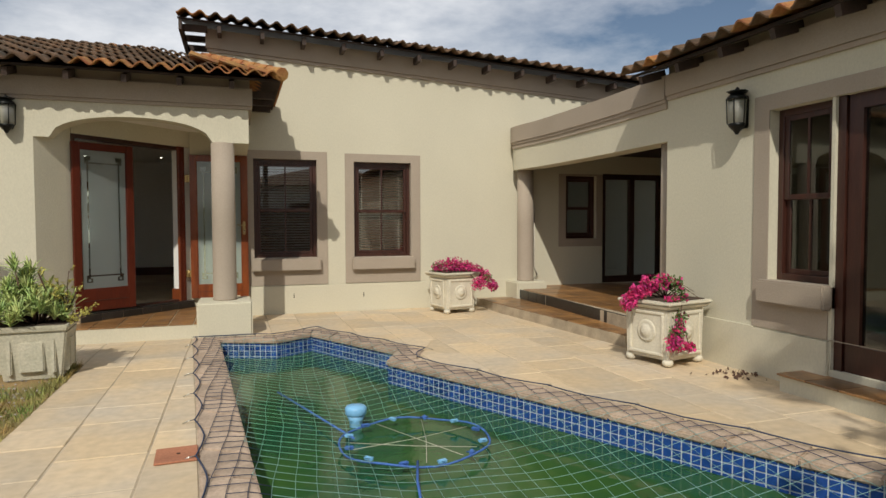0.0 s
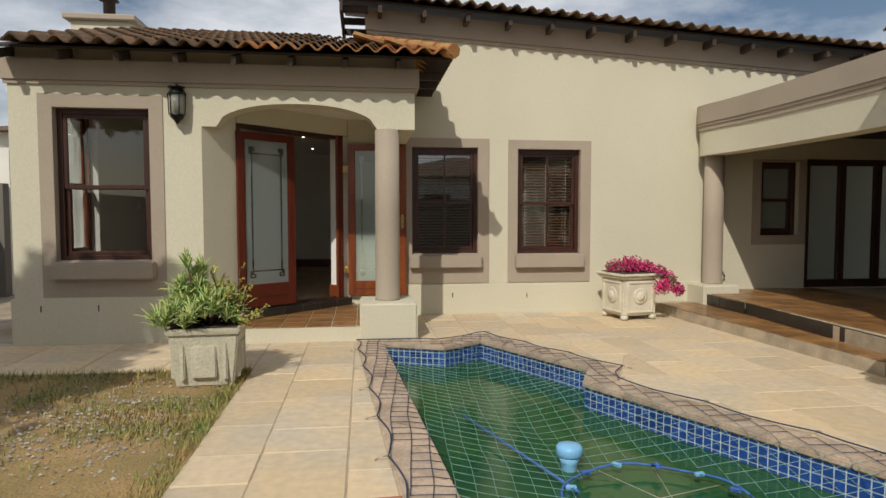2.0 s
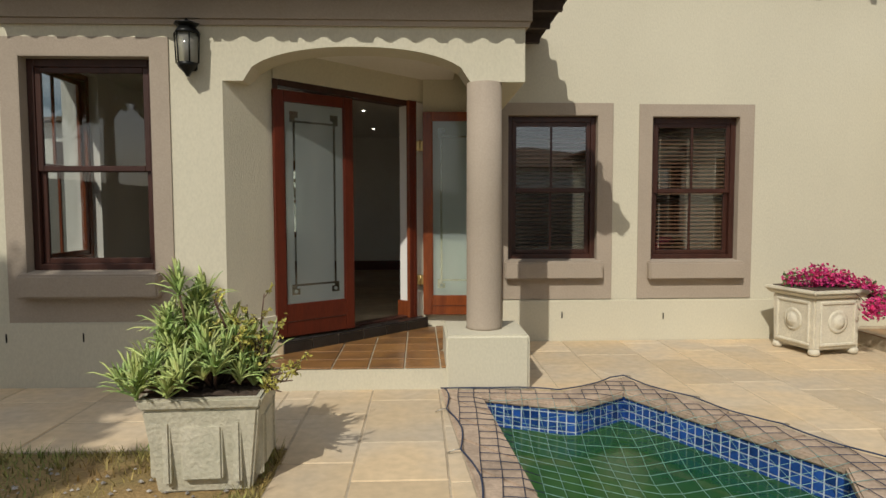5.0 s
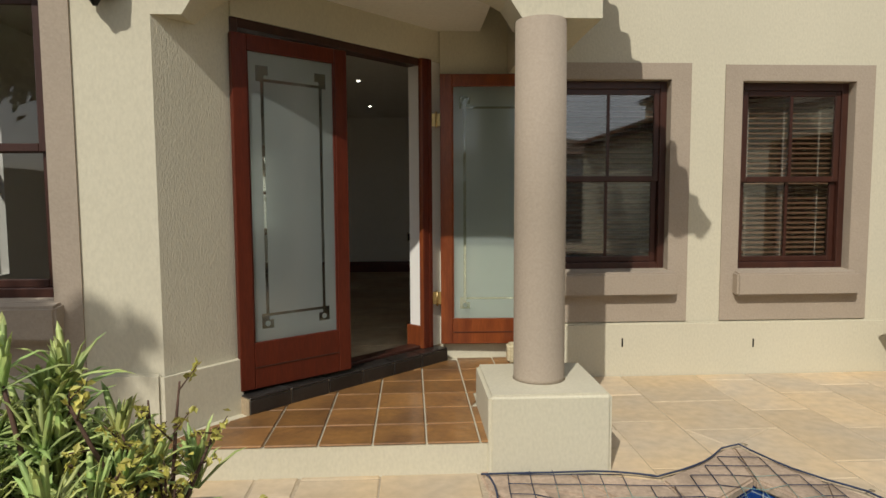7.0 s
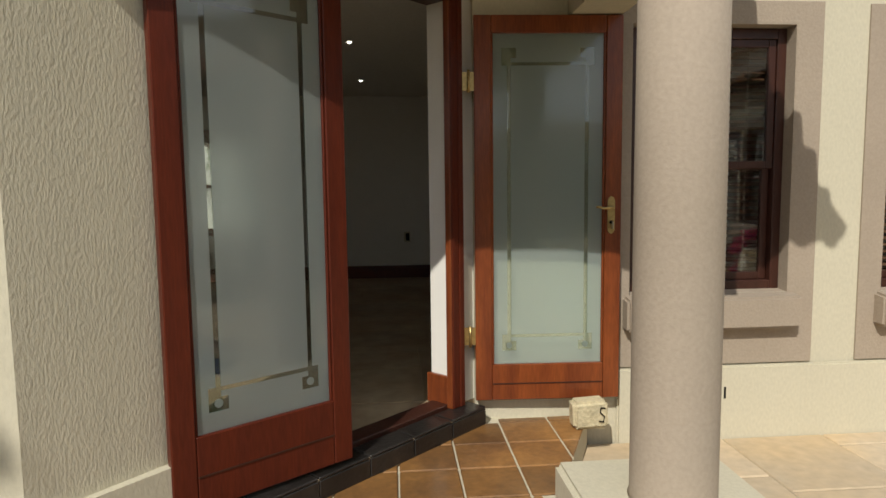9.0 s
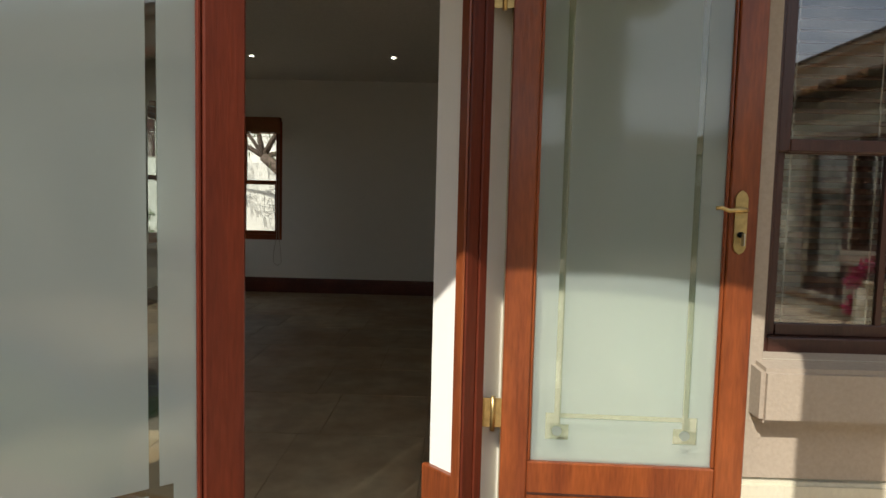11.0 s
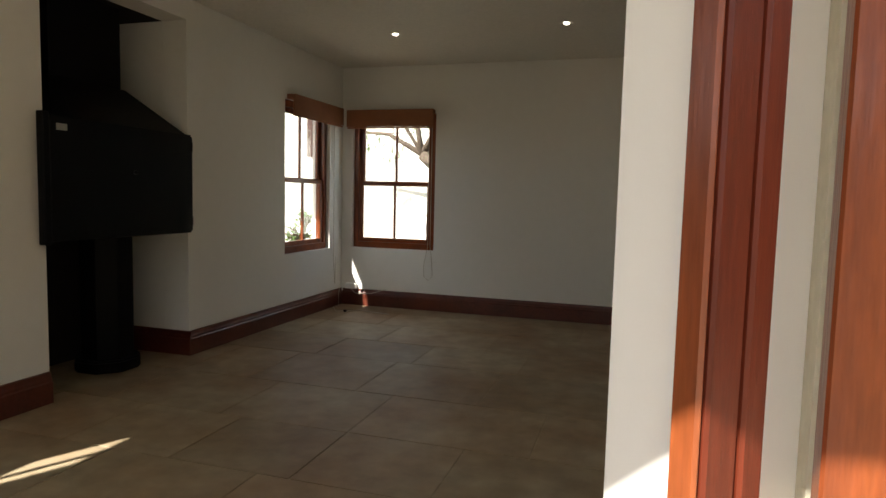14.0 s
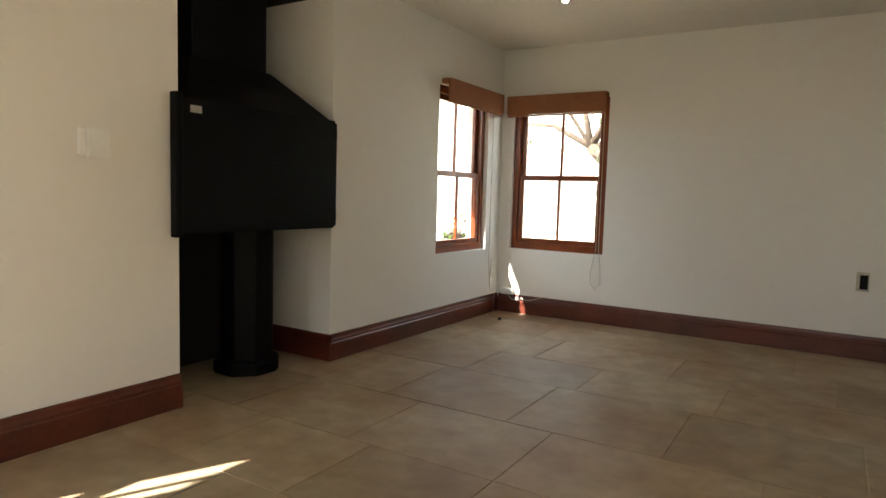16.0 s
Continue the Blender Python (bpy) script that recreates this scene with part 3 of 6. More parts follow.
window("window_1", turned(WB[0] + 0.008, BW + 0.075, WB[2], 0), 0.954, 1.53, DARKWOOD, GLASS_SKY, "dark mahogany sash window with a blind behind it")
window("window_2", turned(WC[0] + 0.008, BW + 0.075, WC[2], 0), 0.944, 1.53, DARKWOOD, GLASS_SKY, "dark mahogany sash window with a lowered venetian blind")
window("window_3", turned(-3.182, FW + 0.09, 0.92, 0), 1.004, 1.69, DARKWOOD, GLASS_MID, "dark mahogany sash window in a taupe surround", 0)
window("window_4", turned(-3.449, W4[1], W4[2], -90), W4[1] - W4[0], 1.82, WOOD, GLASS, "mahogany sash window in the side wall")
window("window_5", turned(LX - 0.13, W5[1], W5[2], -90), W5[1] - W5[0], W5[3] - W5[2], WOOD, GLASS, "red mahogany sash window by the room's corner")
window("window_6", turned(W6[1], BY + 0.13, W6[2], 180), W6[1] - W6[0], W6[3] - W6[2], WOOD, GLASS, "red mahogany sash window by the room's corner")

# friezes under the eaves
bm = bm_new()
box(bm, (-3.68, FW - 0.045, 2.90), (0.83, FW - 0.001, 3.12))
box(bm, (-3.66, FW - 0.025, 2.855), (0.81, FW - 0.001, 2.898))
box(bm, (0.782, FW - 0.001, 2.90), (0.83, BW - 0.002, 3.12))
structure("trim_frieze", bm, TAUPE, "taupe moulded band under the eaves")
bm = bm_new()


def slope_bar(bm, x0, x1, y0, y1, zf, lo, hi):
    v = [bm.verts.new((x, y, zf(x) + z)) for x in (x0, x1) for y in (y0, y1) for z in (lo, hi)]
    for f in ((0, 1, 3, 2), (4, 6, 7, 5), (0, 4, 5, 1), (2, 3, 7, 6), (0, 2, 6, 4), (1, 5, 7, 3)):
        bm.faces.new([v[i] for i in f])


def tall_eave(x):
    return 4.32 - 0.058 * x


slope_bar(bm, 0.22, 12, BW - 0.045, BW - 0.001, tall_eave, -0.30, -0.02)
slope_bar(bm, 0.24, 12, BW - 0.025, BW - 0.001, tall_eave, -0.35, -0.302)
structure("trim_frieze_tall", bm, TAUPE, "taupe moulded band under the tall roof")

# ---- roofs ----
TW = 0.21


def tile_mesh(w=TW, l=0.44, amp=0.034, name="roof_tile"):
    """One waved clay tile: x across, y up the slope, z out of the slope."""
    bm = bm_new()
    n = 8
    rows = []
    for y, up in ((0, 0.028), (l, 0.0)):
        for dz in (0.0, -0.018):
            rows.append([bm.verts.new((w * (i / n - 0.5), y, amp * math.cos(2 * math.pi * (i / n - 0.5)) + up + dz)) for i in range(n + 1)])
    a, b, c, d = rows
    for i in range(n):
        for p, q in ((a, c), (d, b), (b, a)):
            f = bm.faces.new((p[i], p[i + 1], q[i + 1], q[i]))
            f.smooth = p is not b
    return mesh_of(name, bm, TILE_ROOF)


TILE = tile_mesh()
TILE_O = TILE.copy()
TILE_O.materials.clear()
TILE_O.materials.append(TILE_ORANGE)


def slope_matrix(x, y, z, yaw, pitch):
    return pose(x, y, z, pitch, 0, yaw)


def roof_deck(name, pts, t=0.03):
    bm = bm_new()
    a = [bm.verts.new(p) for p in pts]
    b = [bm.verts.new(Vector(p) - Vector((0, 0, t))) for p in pts]
    bm.faces.new(a)
    bm.faces.new(b[::-1])
    for i in range(len(pts)):
        bm.faces.new((a[i], b[i], b[(i + 1) % len(pts)], a[(i + 1) % len(pts)]))
    return structure(name, bm, SOFFIT, "dark timber roof deck under clay tiles")


def joined_tiles(name, mats, parent, mat):
    bm = bm_new()
    for m in mats:
        k = len(bm.verts)
        bm.from_mesh(TILE)
        bm.verts.ensure_lookup_table()
        for v in bm.verts[k:]:
            v.co = m @ v.co
    return part(name, bm, mat, parent, "weathered clay roof tiles", "stuff")


# low wing: eaves in front and at the right end, with a hip between them
EX, EY, EZ, PITCH = 1.16, 8.05, 3.17, 17.0
tp = math.tan(radians(PITCH))
LEFT = -3.66
roof_low = roof_deck("roof_low", [(LEFT, EY + 0.09, EZ + 0.09 * tp), (EX, EY + 0.09, EZ + 0.09 * tp), (EX - 2.0, EY + 4.2, EZ + 4.2 * tp), (LEFT, EY + 4.2, EZ + 4.2 * tp)])
roof_deck("roof_low_end", [(EX, EY + 0.004, EZ), (EX, BW - 0.004, EZ), (EX - 0.95, BW - 0.004, EZ + 0.6), (EX - 0.95, EY + 2.0, EZ + 0.6)])
rows = 11
for r in range(rows):
    s = r * 0.38
    right = EX - s * math.cos(radians(PITCH)) * 0.476
    n = int((right - LEFT) / TW)
    for c in range(n):
        x = right - 0.10 - TW * c
        lic = noise.noise((x * 0.7, s * 0.9, 5)) + (x - 0.4) * 0.28 + (0.30 if r == 0 else 0)
        m = slope_matrix(x, EY - 0.06 + s * math.cos(radians(PITCH)), EZ + 0.045 + s * math.sin(radians(PITCH)), random.uniform(-1, 1), PITCH + random.uniform(-0.6, 0.6))
        piece("roof_tile", TILE_O if lic > 0.12 else TILE, roof_low, m)
mats = []
for r in range(3):
    for c in range(9 - r):
        mats.append(slope_matrix(EX + 0.05 - r * 0.36, EY + 0.20 + r * 0.3 + c * TW, EZ + 0.045 + r * 0.13, 90, 20))
joined_tiles("hip_end_tiles", mats, roof_low, TILE_ORANGE)
bm = bm_new()
for k in range(7):
    p = Vector((EX + 0.02 - 0.14 * k, EY - 0.03 + 0.295 * k, EZ + 0.07 + 0.092 * k))
    q = p + Vector((-0.16, 0.34, 0.105))
    tube(bm, [p, p.lerp(q, 0.5), q], 0.085, 8, 0.07)
part("hip_cap", bm, TILE_ORANGE, roof_low, "lichen-orange ridge caps")
# rafter tails
bm = bm_new()
box(bm, (-3.64, FW + 0.02, 3.121), (0.80, FW + 0.2, 3.285))
box(bm, (0.60, FW + 0.2, 3.121), (0.80, BW - 0.003, 3.22))
structure("wall_roof_closure", bm, TAUPE, "closed gap between wall and roof")
rafter_low = [(-3.58 + 0.595 * i) for i in range(8)]
for x in rafter_low:
    bm = box(bm_new(), (-0.028, 0, -0.125), (0.028, 0.36, -0.034), pose(x, EY + 0.05, EZ, PITCH))
    part("rafter", bm, RAFTER, roof_low, "dark stained rafter tail")
for y in (8.6, 9.1, 9.6):
    part("rafter", box(bm_new(), (0.832, y - 0.028, EZ - 0.135), (EX - 0.05, y + 0.028, EZ - 0.045)), RAFTER, roof_low)

# tall wing
TP = 14.0
ttp = math.tan(radians(TP))
TE = 9.64
roof_tall = roof_deck("roof_tall", [(-0.14, TE + 0.09, tall_eave(-0.14) + 0.02), (12.2, TE + 0.09, tall_eave(12.2) + 0.02), (12.2, TE + 4, tall_eave(12.2) + 4 * ttp), (-0.14, TE + 4, tall_eave(-0.14) + 4 * ttp)])
mats, n = [], 0
for r in range(3):
    for c in range(57):
        x = -0.04 + TW * c
        m = slope_matrix(x, TE - 0.06 + r * 0.38, tall_eave(x) + 0.05 + r * 0.38 * ttp, 0, TP) @ pose(0, 0, 0, 0, 3.3, 0)
        if r == 0:
            piece("roof_tile", TILE_O if c < 2 else TILE, roof_tall, m)
        else:
            mats.append(m)
joined_tiles("upper_tiles", mats, roof_tall, TILE_ROOF)
for i in range(20):
    x = 0.42 + 0.60 * i
    z = tall_eave(x)
    part("rafter", box(bm_new(), (x - 0.028, TE + 0.06, z - 0.14), (x + 0.028, BW - 0.046, z - 0.04)), RAFTER, roof_tall)
part("barge_board", box(bm_new(), (-0.12, TE + 0.02, tall_eave(0) - 0.17), (-0.08, 13.0, tall_eave(0) - 0.03)), RAFTER, roof_tall)
for i in range(6):
    part("verge_rafter", box(bm_new(), (-0.08, TE + 0.2 + 0.55 * i, tall_eave(0) - 0.13), (0.255, TE + 0.26 + 0.55 * i, tall_eave(0) - 0.04)), RAFTER, roof_tall)

# chimney behind the low roof
ch = thing("chimney", "beige plastered chimney above the low roof", "chimney", kind="structure")
part("shaft", bevel(box(bm_new(), (-4.85, 12.9, 3.3), (-3.85, 13.7, 4.82)), 0.01, 1), PLASTER, ch)
part("cap", bevel(box(bm_new(), (-4.95, 12.8, 4.82), (-3.75, 13.8, 4.92)), 0.015, 1), TAUPE, ch)
bm = lathe(bm_new(), [(0.10, 0), (0.10, 0.35), (0.17, 0.37), (0.02, 0.55)], 14, (-4.35, 13.3, 4.92))
part("cowl", bm, RAFTER, ch, "dark metal chimney cowl")

# ---- right wing, curved porch ----
RW = 5.17
WD = (3.83, 4.45, 0.88, 2.40)
bm = bm_new()
wall_with_holes(bm, 'y', RW, 0.25, -4.5, 5.87, -0.05, 3.02, [(2.70, 3.80, 0.20, 2.40), WD])
box(bm, (RW + 0.25, 5.62, -0.05), (11, 5.87, 3.02))
structure("wall_right_wing", bm, PLASTER, "beige plastered wall of the right wing")
bm = bm_new()
box(bm, (RW - 0.03, 4.60, -0.04), (RW - 0.0005, 5.90, 0.44))
box(bm, (RW - 0.03, 3.82, -0.04), (RW - 0.0005, 4.60, 0.43))
structure("trim_plinth_right", bm, PLASTER, "plastered plinth at the wall's foot")
surround("trim_surround", 2.55, 4.62, 0.44, 2.54, (2.70, 4.45, 0.445, 2.40), RW, 'y')
bm = bm_new()
box(bm, (RW - 0.014, 3.83, 0.445), (RW - 0.001, 4.45, 0.87))
structure("trim_panel_right", bm, TAUPE, "taupe painted panel under the window")
bm = box(bm_new(), (RW - 0.10, 3.80, 0.68), (RW + 0.06, 4.50, 0.885))
bevel(bm, 0.015, 2)
structure("trim_sill_right", bm, TAUPE, "thick taupe plastered window sill")
window("window_7", turned(RW + 0.10, 4.45, 0.88, -90), 0.60, 1.52, DARKWOOD, GLASS_DARK, "dark mahogany sash window of the right wing", 1)
bm = bm_new()
box(bm, (RW + 0.03, 3.73, 0.18), (RW + 0.16, 3.85, 2.40))
box(bm, (RW + 0.05, 2.70, 0.18), (RW + 0.12, 3.72, 0.42))
box(bm, (RW + 0.05, 2.70, 2.28), (RW + 0.12, 3.72, 2.40))
box(bm, (RW + 0.05, 3.60, 0.42), (RW + 0.12, 3.72, 2.28))
dr = thing("door_2", "dark mahogany glazed patio door", "door", kind="structure")
part("door_frame", bm, DARKWOOD, dr)
part("pane", box(bm_new(), (RW + 0.08, 2.72, 0.42), (RW + 0.085, 3.60, 2.28)), GLASS_DARK, dr)
bm = bm_new()
box(bm, (RW + 0.25, -4.5, 0), (9.0, 5.6, 0.05))
box(bm, (RW + 0.25, -4.5, 2.75), (9.0, 5.6, 2.8))
box(bm, (9.0, -4.5, 0), (9.1, 5.6, 2.8))
structure("wall_right_room", bm, WHITE, "plain walls of the room in the right wing")
bm = bm_new()
box(bm, (RW - 0.045, -4.5, 2.79), (RW - 0.001, 5.86, 3.02))
box(bm, (RW - 0.025, -4.5, 2.745), (RW - 0.001, 5.86, 2.788))
structure("trim_frieze_right", bm, TAUPE, "taupe moulded band under the eaves")
REX, REZ = 4.82, 3.04
roof_right = roof_deck("roof_right", [(REX + 0.09, -4.5, REZ + 0.09 * tp), (REX + 4, -4.5, REZ + 4 * tp), (REX + 4, 6.17, REZ + 4 * tp), (REX + 0.09, 6.17, REZ + 0.09 * tp)])
mats = []
for r in range(10):
    for c in range(50):
        m = slope_matrix(REX - 0.06 + r * 0.38 * math.cos(radians(PITCH)), 6.08 - TW * c, REZ + 0.045 + r * 0.38 * math.sin(radians(PITCH)), -90, PITCH)
        if r == 0 and c < 28:
            piece("roof_tile", TILE_O if random.random() < 0.2 else TILE, roof_right, m)
        else:
            mats.append(m)
joined_tiles("upper_tiles", mats, roof_right, TILE_RED)
bm = bm_new()
box(bm, (RW + 0.01, -4.5, 3.021), (RW + 0.2, 5.87, 3.12))
box(bm, (RW + 0.2, 5.6, 3.03), (RW + 0.4, 6.0, 3.2))
structure("wall_roof_closure_right", bm, TAUPE, "closed gap between wall and roof")
for i in range(16):
    y = 5.95 - 0.6 * i
    part("rafter", box(bm_new(), (-0.028, 0, -0.125), (0.028, 0.32, -0.034), pose(REX + 0.03, y, REZ, PITCH, 0, -90)), RAFTER, roof_right)
part("gutter", box(bm_new(), (REX + 2.1, -4.5, 4.35), (REX + 2.25, 6.0, 4.45)), POTCREAM, roof_right, "cream painted fascia of the higher roof")
roof_deck("roof_upper_right", [(REX + 2.0, -4.5, 4.47), (REX + 5, -4.5, 5.3), (REX + 5, 6.2, 5.3), (REX + 2.0, 6.2, 4.47)])
bm = bm_new()
box(bm, (REX + 2.3, -4.5, 3.4), (REX + 5, 5.9, 4.44))
structure("wall_upper_right", bm, PLASTER, "plastered upper wall of the right wing")


def curve_plan(k, off=0.0):
    """The bowed front of the entrance porch, from the tall wing to the right wing."""
    pts = [(5.34, 10.03), (5.18, 9.97), (5.11, 9.80), (5.13, 9.5), (5.19, 9.0), (5.22, 8.2), (5.22, 7.2), (5.195, 6.4), (5.172, 5.87)]
    f = k * (len(pts) - 1)
    i = min(int(f), len(pts) - 2)
    p0, p1, p2, p3 = (Vector(pts[max(0, min(len(pts) - 1, j))]) for j in (i - 1, i, i + 1, i + 2))
    t = f - i
    p = 0.5 * ((2 * p1) + (p2 - p0) * t + (2 * p0 - 5 * p1 + 4 * p2 - p3) * t * t + (3 * p1 - p0 - 3 * p2 + p3) * t ** 3)
    return Vector((p.x - off, p.y))


def curved_band(name, z0, z1, off, thick, mat, label):
    bm = bm_new()
    rings = []
    for i in range(41):
        p = curve_plan(i / 40, off)
        rings.append([bm.verts.new(v) for v in ((p.x, p.y, z0), (p.x, p.y, z1), (p.x + thick, p.y, z1), (p.x + thick, p.y, z0))])
    for a, b in zip(rings, rings[1:]):
        for j in range(4):
            f = bm.faces.new((a[j], b[j], b[(j + 1) % 4], a[(j + 1) % 4]))
    bm.faces.new(rings[0])
    bm.faces.new(rings[-1][::-1])
    return structure(name, bm, mat, label)


curved_band("wall_curved_beam", 2.30, 2.66, 0.0, 0.28, PLASTER, "bowed beige plaster beam over the entrance porch")
curved_band("trim_curved_low", 2.66, 2.72, 0.02, 0.30, TAUPE, "taupe moulding on the bowed parapet")
curved_band("trim_curved_mid", 2.722, 2.76, 0.035, 0.315, TAUPE, "taupe moulding on the bowed parapet")
curved_band("trim_curved_top", 2.762, 3.02, 0.05, 0.33, TAUPE, "taupe cap of the bowed parapet")
bm = box(bm_new(), (5.35, 5.9, 2.62), (9.5, BW, 2.66))
tagged(part("ceiling_entrance", bm, SOFFIT), "dark boarded ceiling of the entrance porch", "ceiling", "", "structure")
bm = bm_new()
box(bm, (9.2, 5.87, 0), (9.4, BW, 2.7))
structure("wall_entrance", bm, PLASTER, "end wall of the entrance porch")


def column(name, x, y, base, z0, z1, r, label):
    t = thing(name, label, "column", kind="structure")
    bm = box(bm_new(), (x - base / 2, y - base / 2, -0.04), (x + base / 2, y + base / 2, z0))
    part("pedestal", bevel(bm, 0.02, 3), PLASTER, t, "beige plastered square pedestal")
    bm = lathe(bm_new(), [(r + 0.006, 0), (r, 0.02), (r, (z1 - z0) * 0.5), (r * 0.97, z1 - z0)], 40, (x, y, z0))
    part("shaft", bm, TAUPE, t, "smooth taupe painted round shaft")
    return t


column("column", 0.46, 8.53, 0.66, 0.43, 2.43, 0.145, "taupe round column on a square plaster pedestal")
column("column", 5.37, 6.06, 0.34, 0.30, 2.32, 0.11, "taupe round half column at the entrance porch corner")
column("column", 5.32, 9.80, 0.55, 0.42, 2.32, 0.14, "taupe round column of the entrance porch on a pedestal")
surround("trim_surround", 6.08, 6.97, 0.98, 2.28, (6.22, 6.85, 1.12, 2.25), BW)
# the door and window at the back of the entrance porch
window("window_8", turned(6.22, BW + 0.08, 1.12, 0), 0.63, 1.13, DARKWOOD, GLASS_DARK, "dark sash window inside the entrance porch", 0)
dr = thing("door_3", "dark framed glazed entrance doors", "door", kind="structure")
bm = bm_new()
for x in (6.98, 7.60, 8.22, 8.80):
    box(bm, (x, BW + 0.06, 0.30), (x + 0.10, BW + 0.14, 2.30))
for x in (7.08, 7.70, 8.32):
    box(bm, (x, BW + 0.062, 2.20), (x + 0.52 - 0.04 * (x > 8), BW + 0.138, 2.30))
    box(bm, (x, BW + 0.062, 0.30), (x + 0.52 - 0.04 * (x > 8), BW + 0.138, 0.42))
part("door_frame", bm, DARKWOOD, dr)
for x in (7.08, 7.70, 8.32):
    part("pane", box(bm_new(), (x, BW + 0.09, 0.42), (x + 0.50, BW + 0.095, 2.20)), GLASS_DARK, dr)


# ---- porch step and entrance steps ----
bm = prism(bm_new(), [(-1.60, 8.24), (0.14, 8.24), (0.14, 8.9), (0.62, BW - 0.035), (D1.x, D1.y), (D0.x, D0.y), (-1.55, 8.42)], -0.04, PORCH - 0.012)
porch_floor = structure("floor_porch", bm, PLASTER, "raised porch floor with a plastered riser")
bm = bm_new()
prism(bm, [(4.50, 10.0), (4.50, 9.0), (4.74, 6.0), (9.2, 6.0), (9.2, 10.0)], -0.04, 0.13)
step_low = structure("floor_entrance_step", bm, MORTAR, "brown tiled entrance step")
bm = bm_new()
prism(bm, [(5.18, 10.0), (5.10, 9.6), (5.16, 8.6), (4.95, 5.95), (9.2, 5.95), (9.2, 10.0)], 0.13, 0.285)
step_high = structure("floor_entrance", bm, MORTAR, "brown tiled entrance porch floor")
bm = bm_new()
prism(bm, [(4.88, 2.6), (RW, 2.6), (RW, 4.02), (4.88, 4.02)], -0.04, 0.13)
step_right = structure("floor_side_step", bm, PLASTER, "plastered side step with brown tiles")

# ---- glazed double door, set at a slant ----
door = thing("door_1", "red mahogany double door with frosted panes, one leaf folded open", "door", kind="structure")
H0, H1 = FLOOR + 0.0, 2.53


def dpart(name, lo, hi, mat, parent, label="", w=0.004, m=DM):
    bm = box(bm_new(), lo, hi, m)
    if w:
        bevel(bm, w, 1)
    return part(name, bm, mat, parent, label)


dpart("jamb", (0.0, -0.01, H0), (0.05, 0.11, H1), DARKWOOD, door)
dpart("jamb", (1.562, -0.045, H0), (1.615, 0.0, H1), WOOD_SHADE, door)
dpart("jamb_stop", (1.616, -0.05, H0), (1.655, 0.0, H1), WOOD_SHADE, door)
dpart("jamb_bead", (1.552, -0.040, H0), (1.5615, 0.0, H1), WOOD, door)
dpart("head", (0.05, -0.01, H1 - 0.055), (1.551, 0.11, H1), DARKWOOD, door)
dpart("threshold", (0.06, 0.0, FLOOR - 0.02), (1.565, 0.12, FLOOR + 0.018), DARKWOOD, door)
LW = 0.782


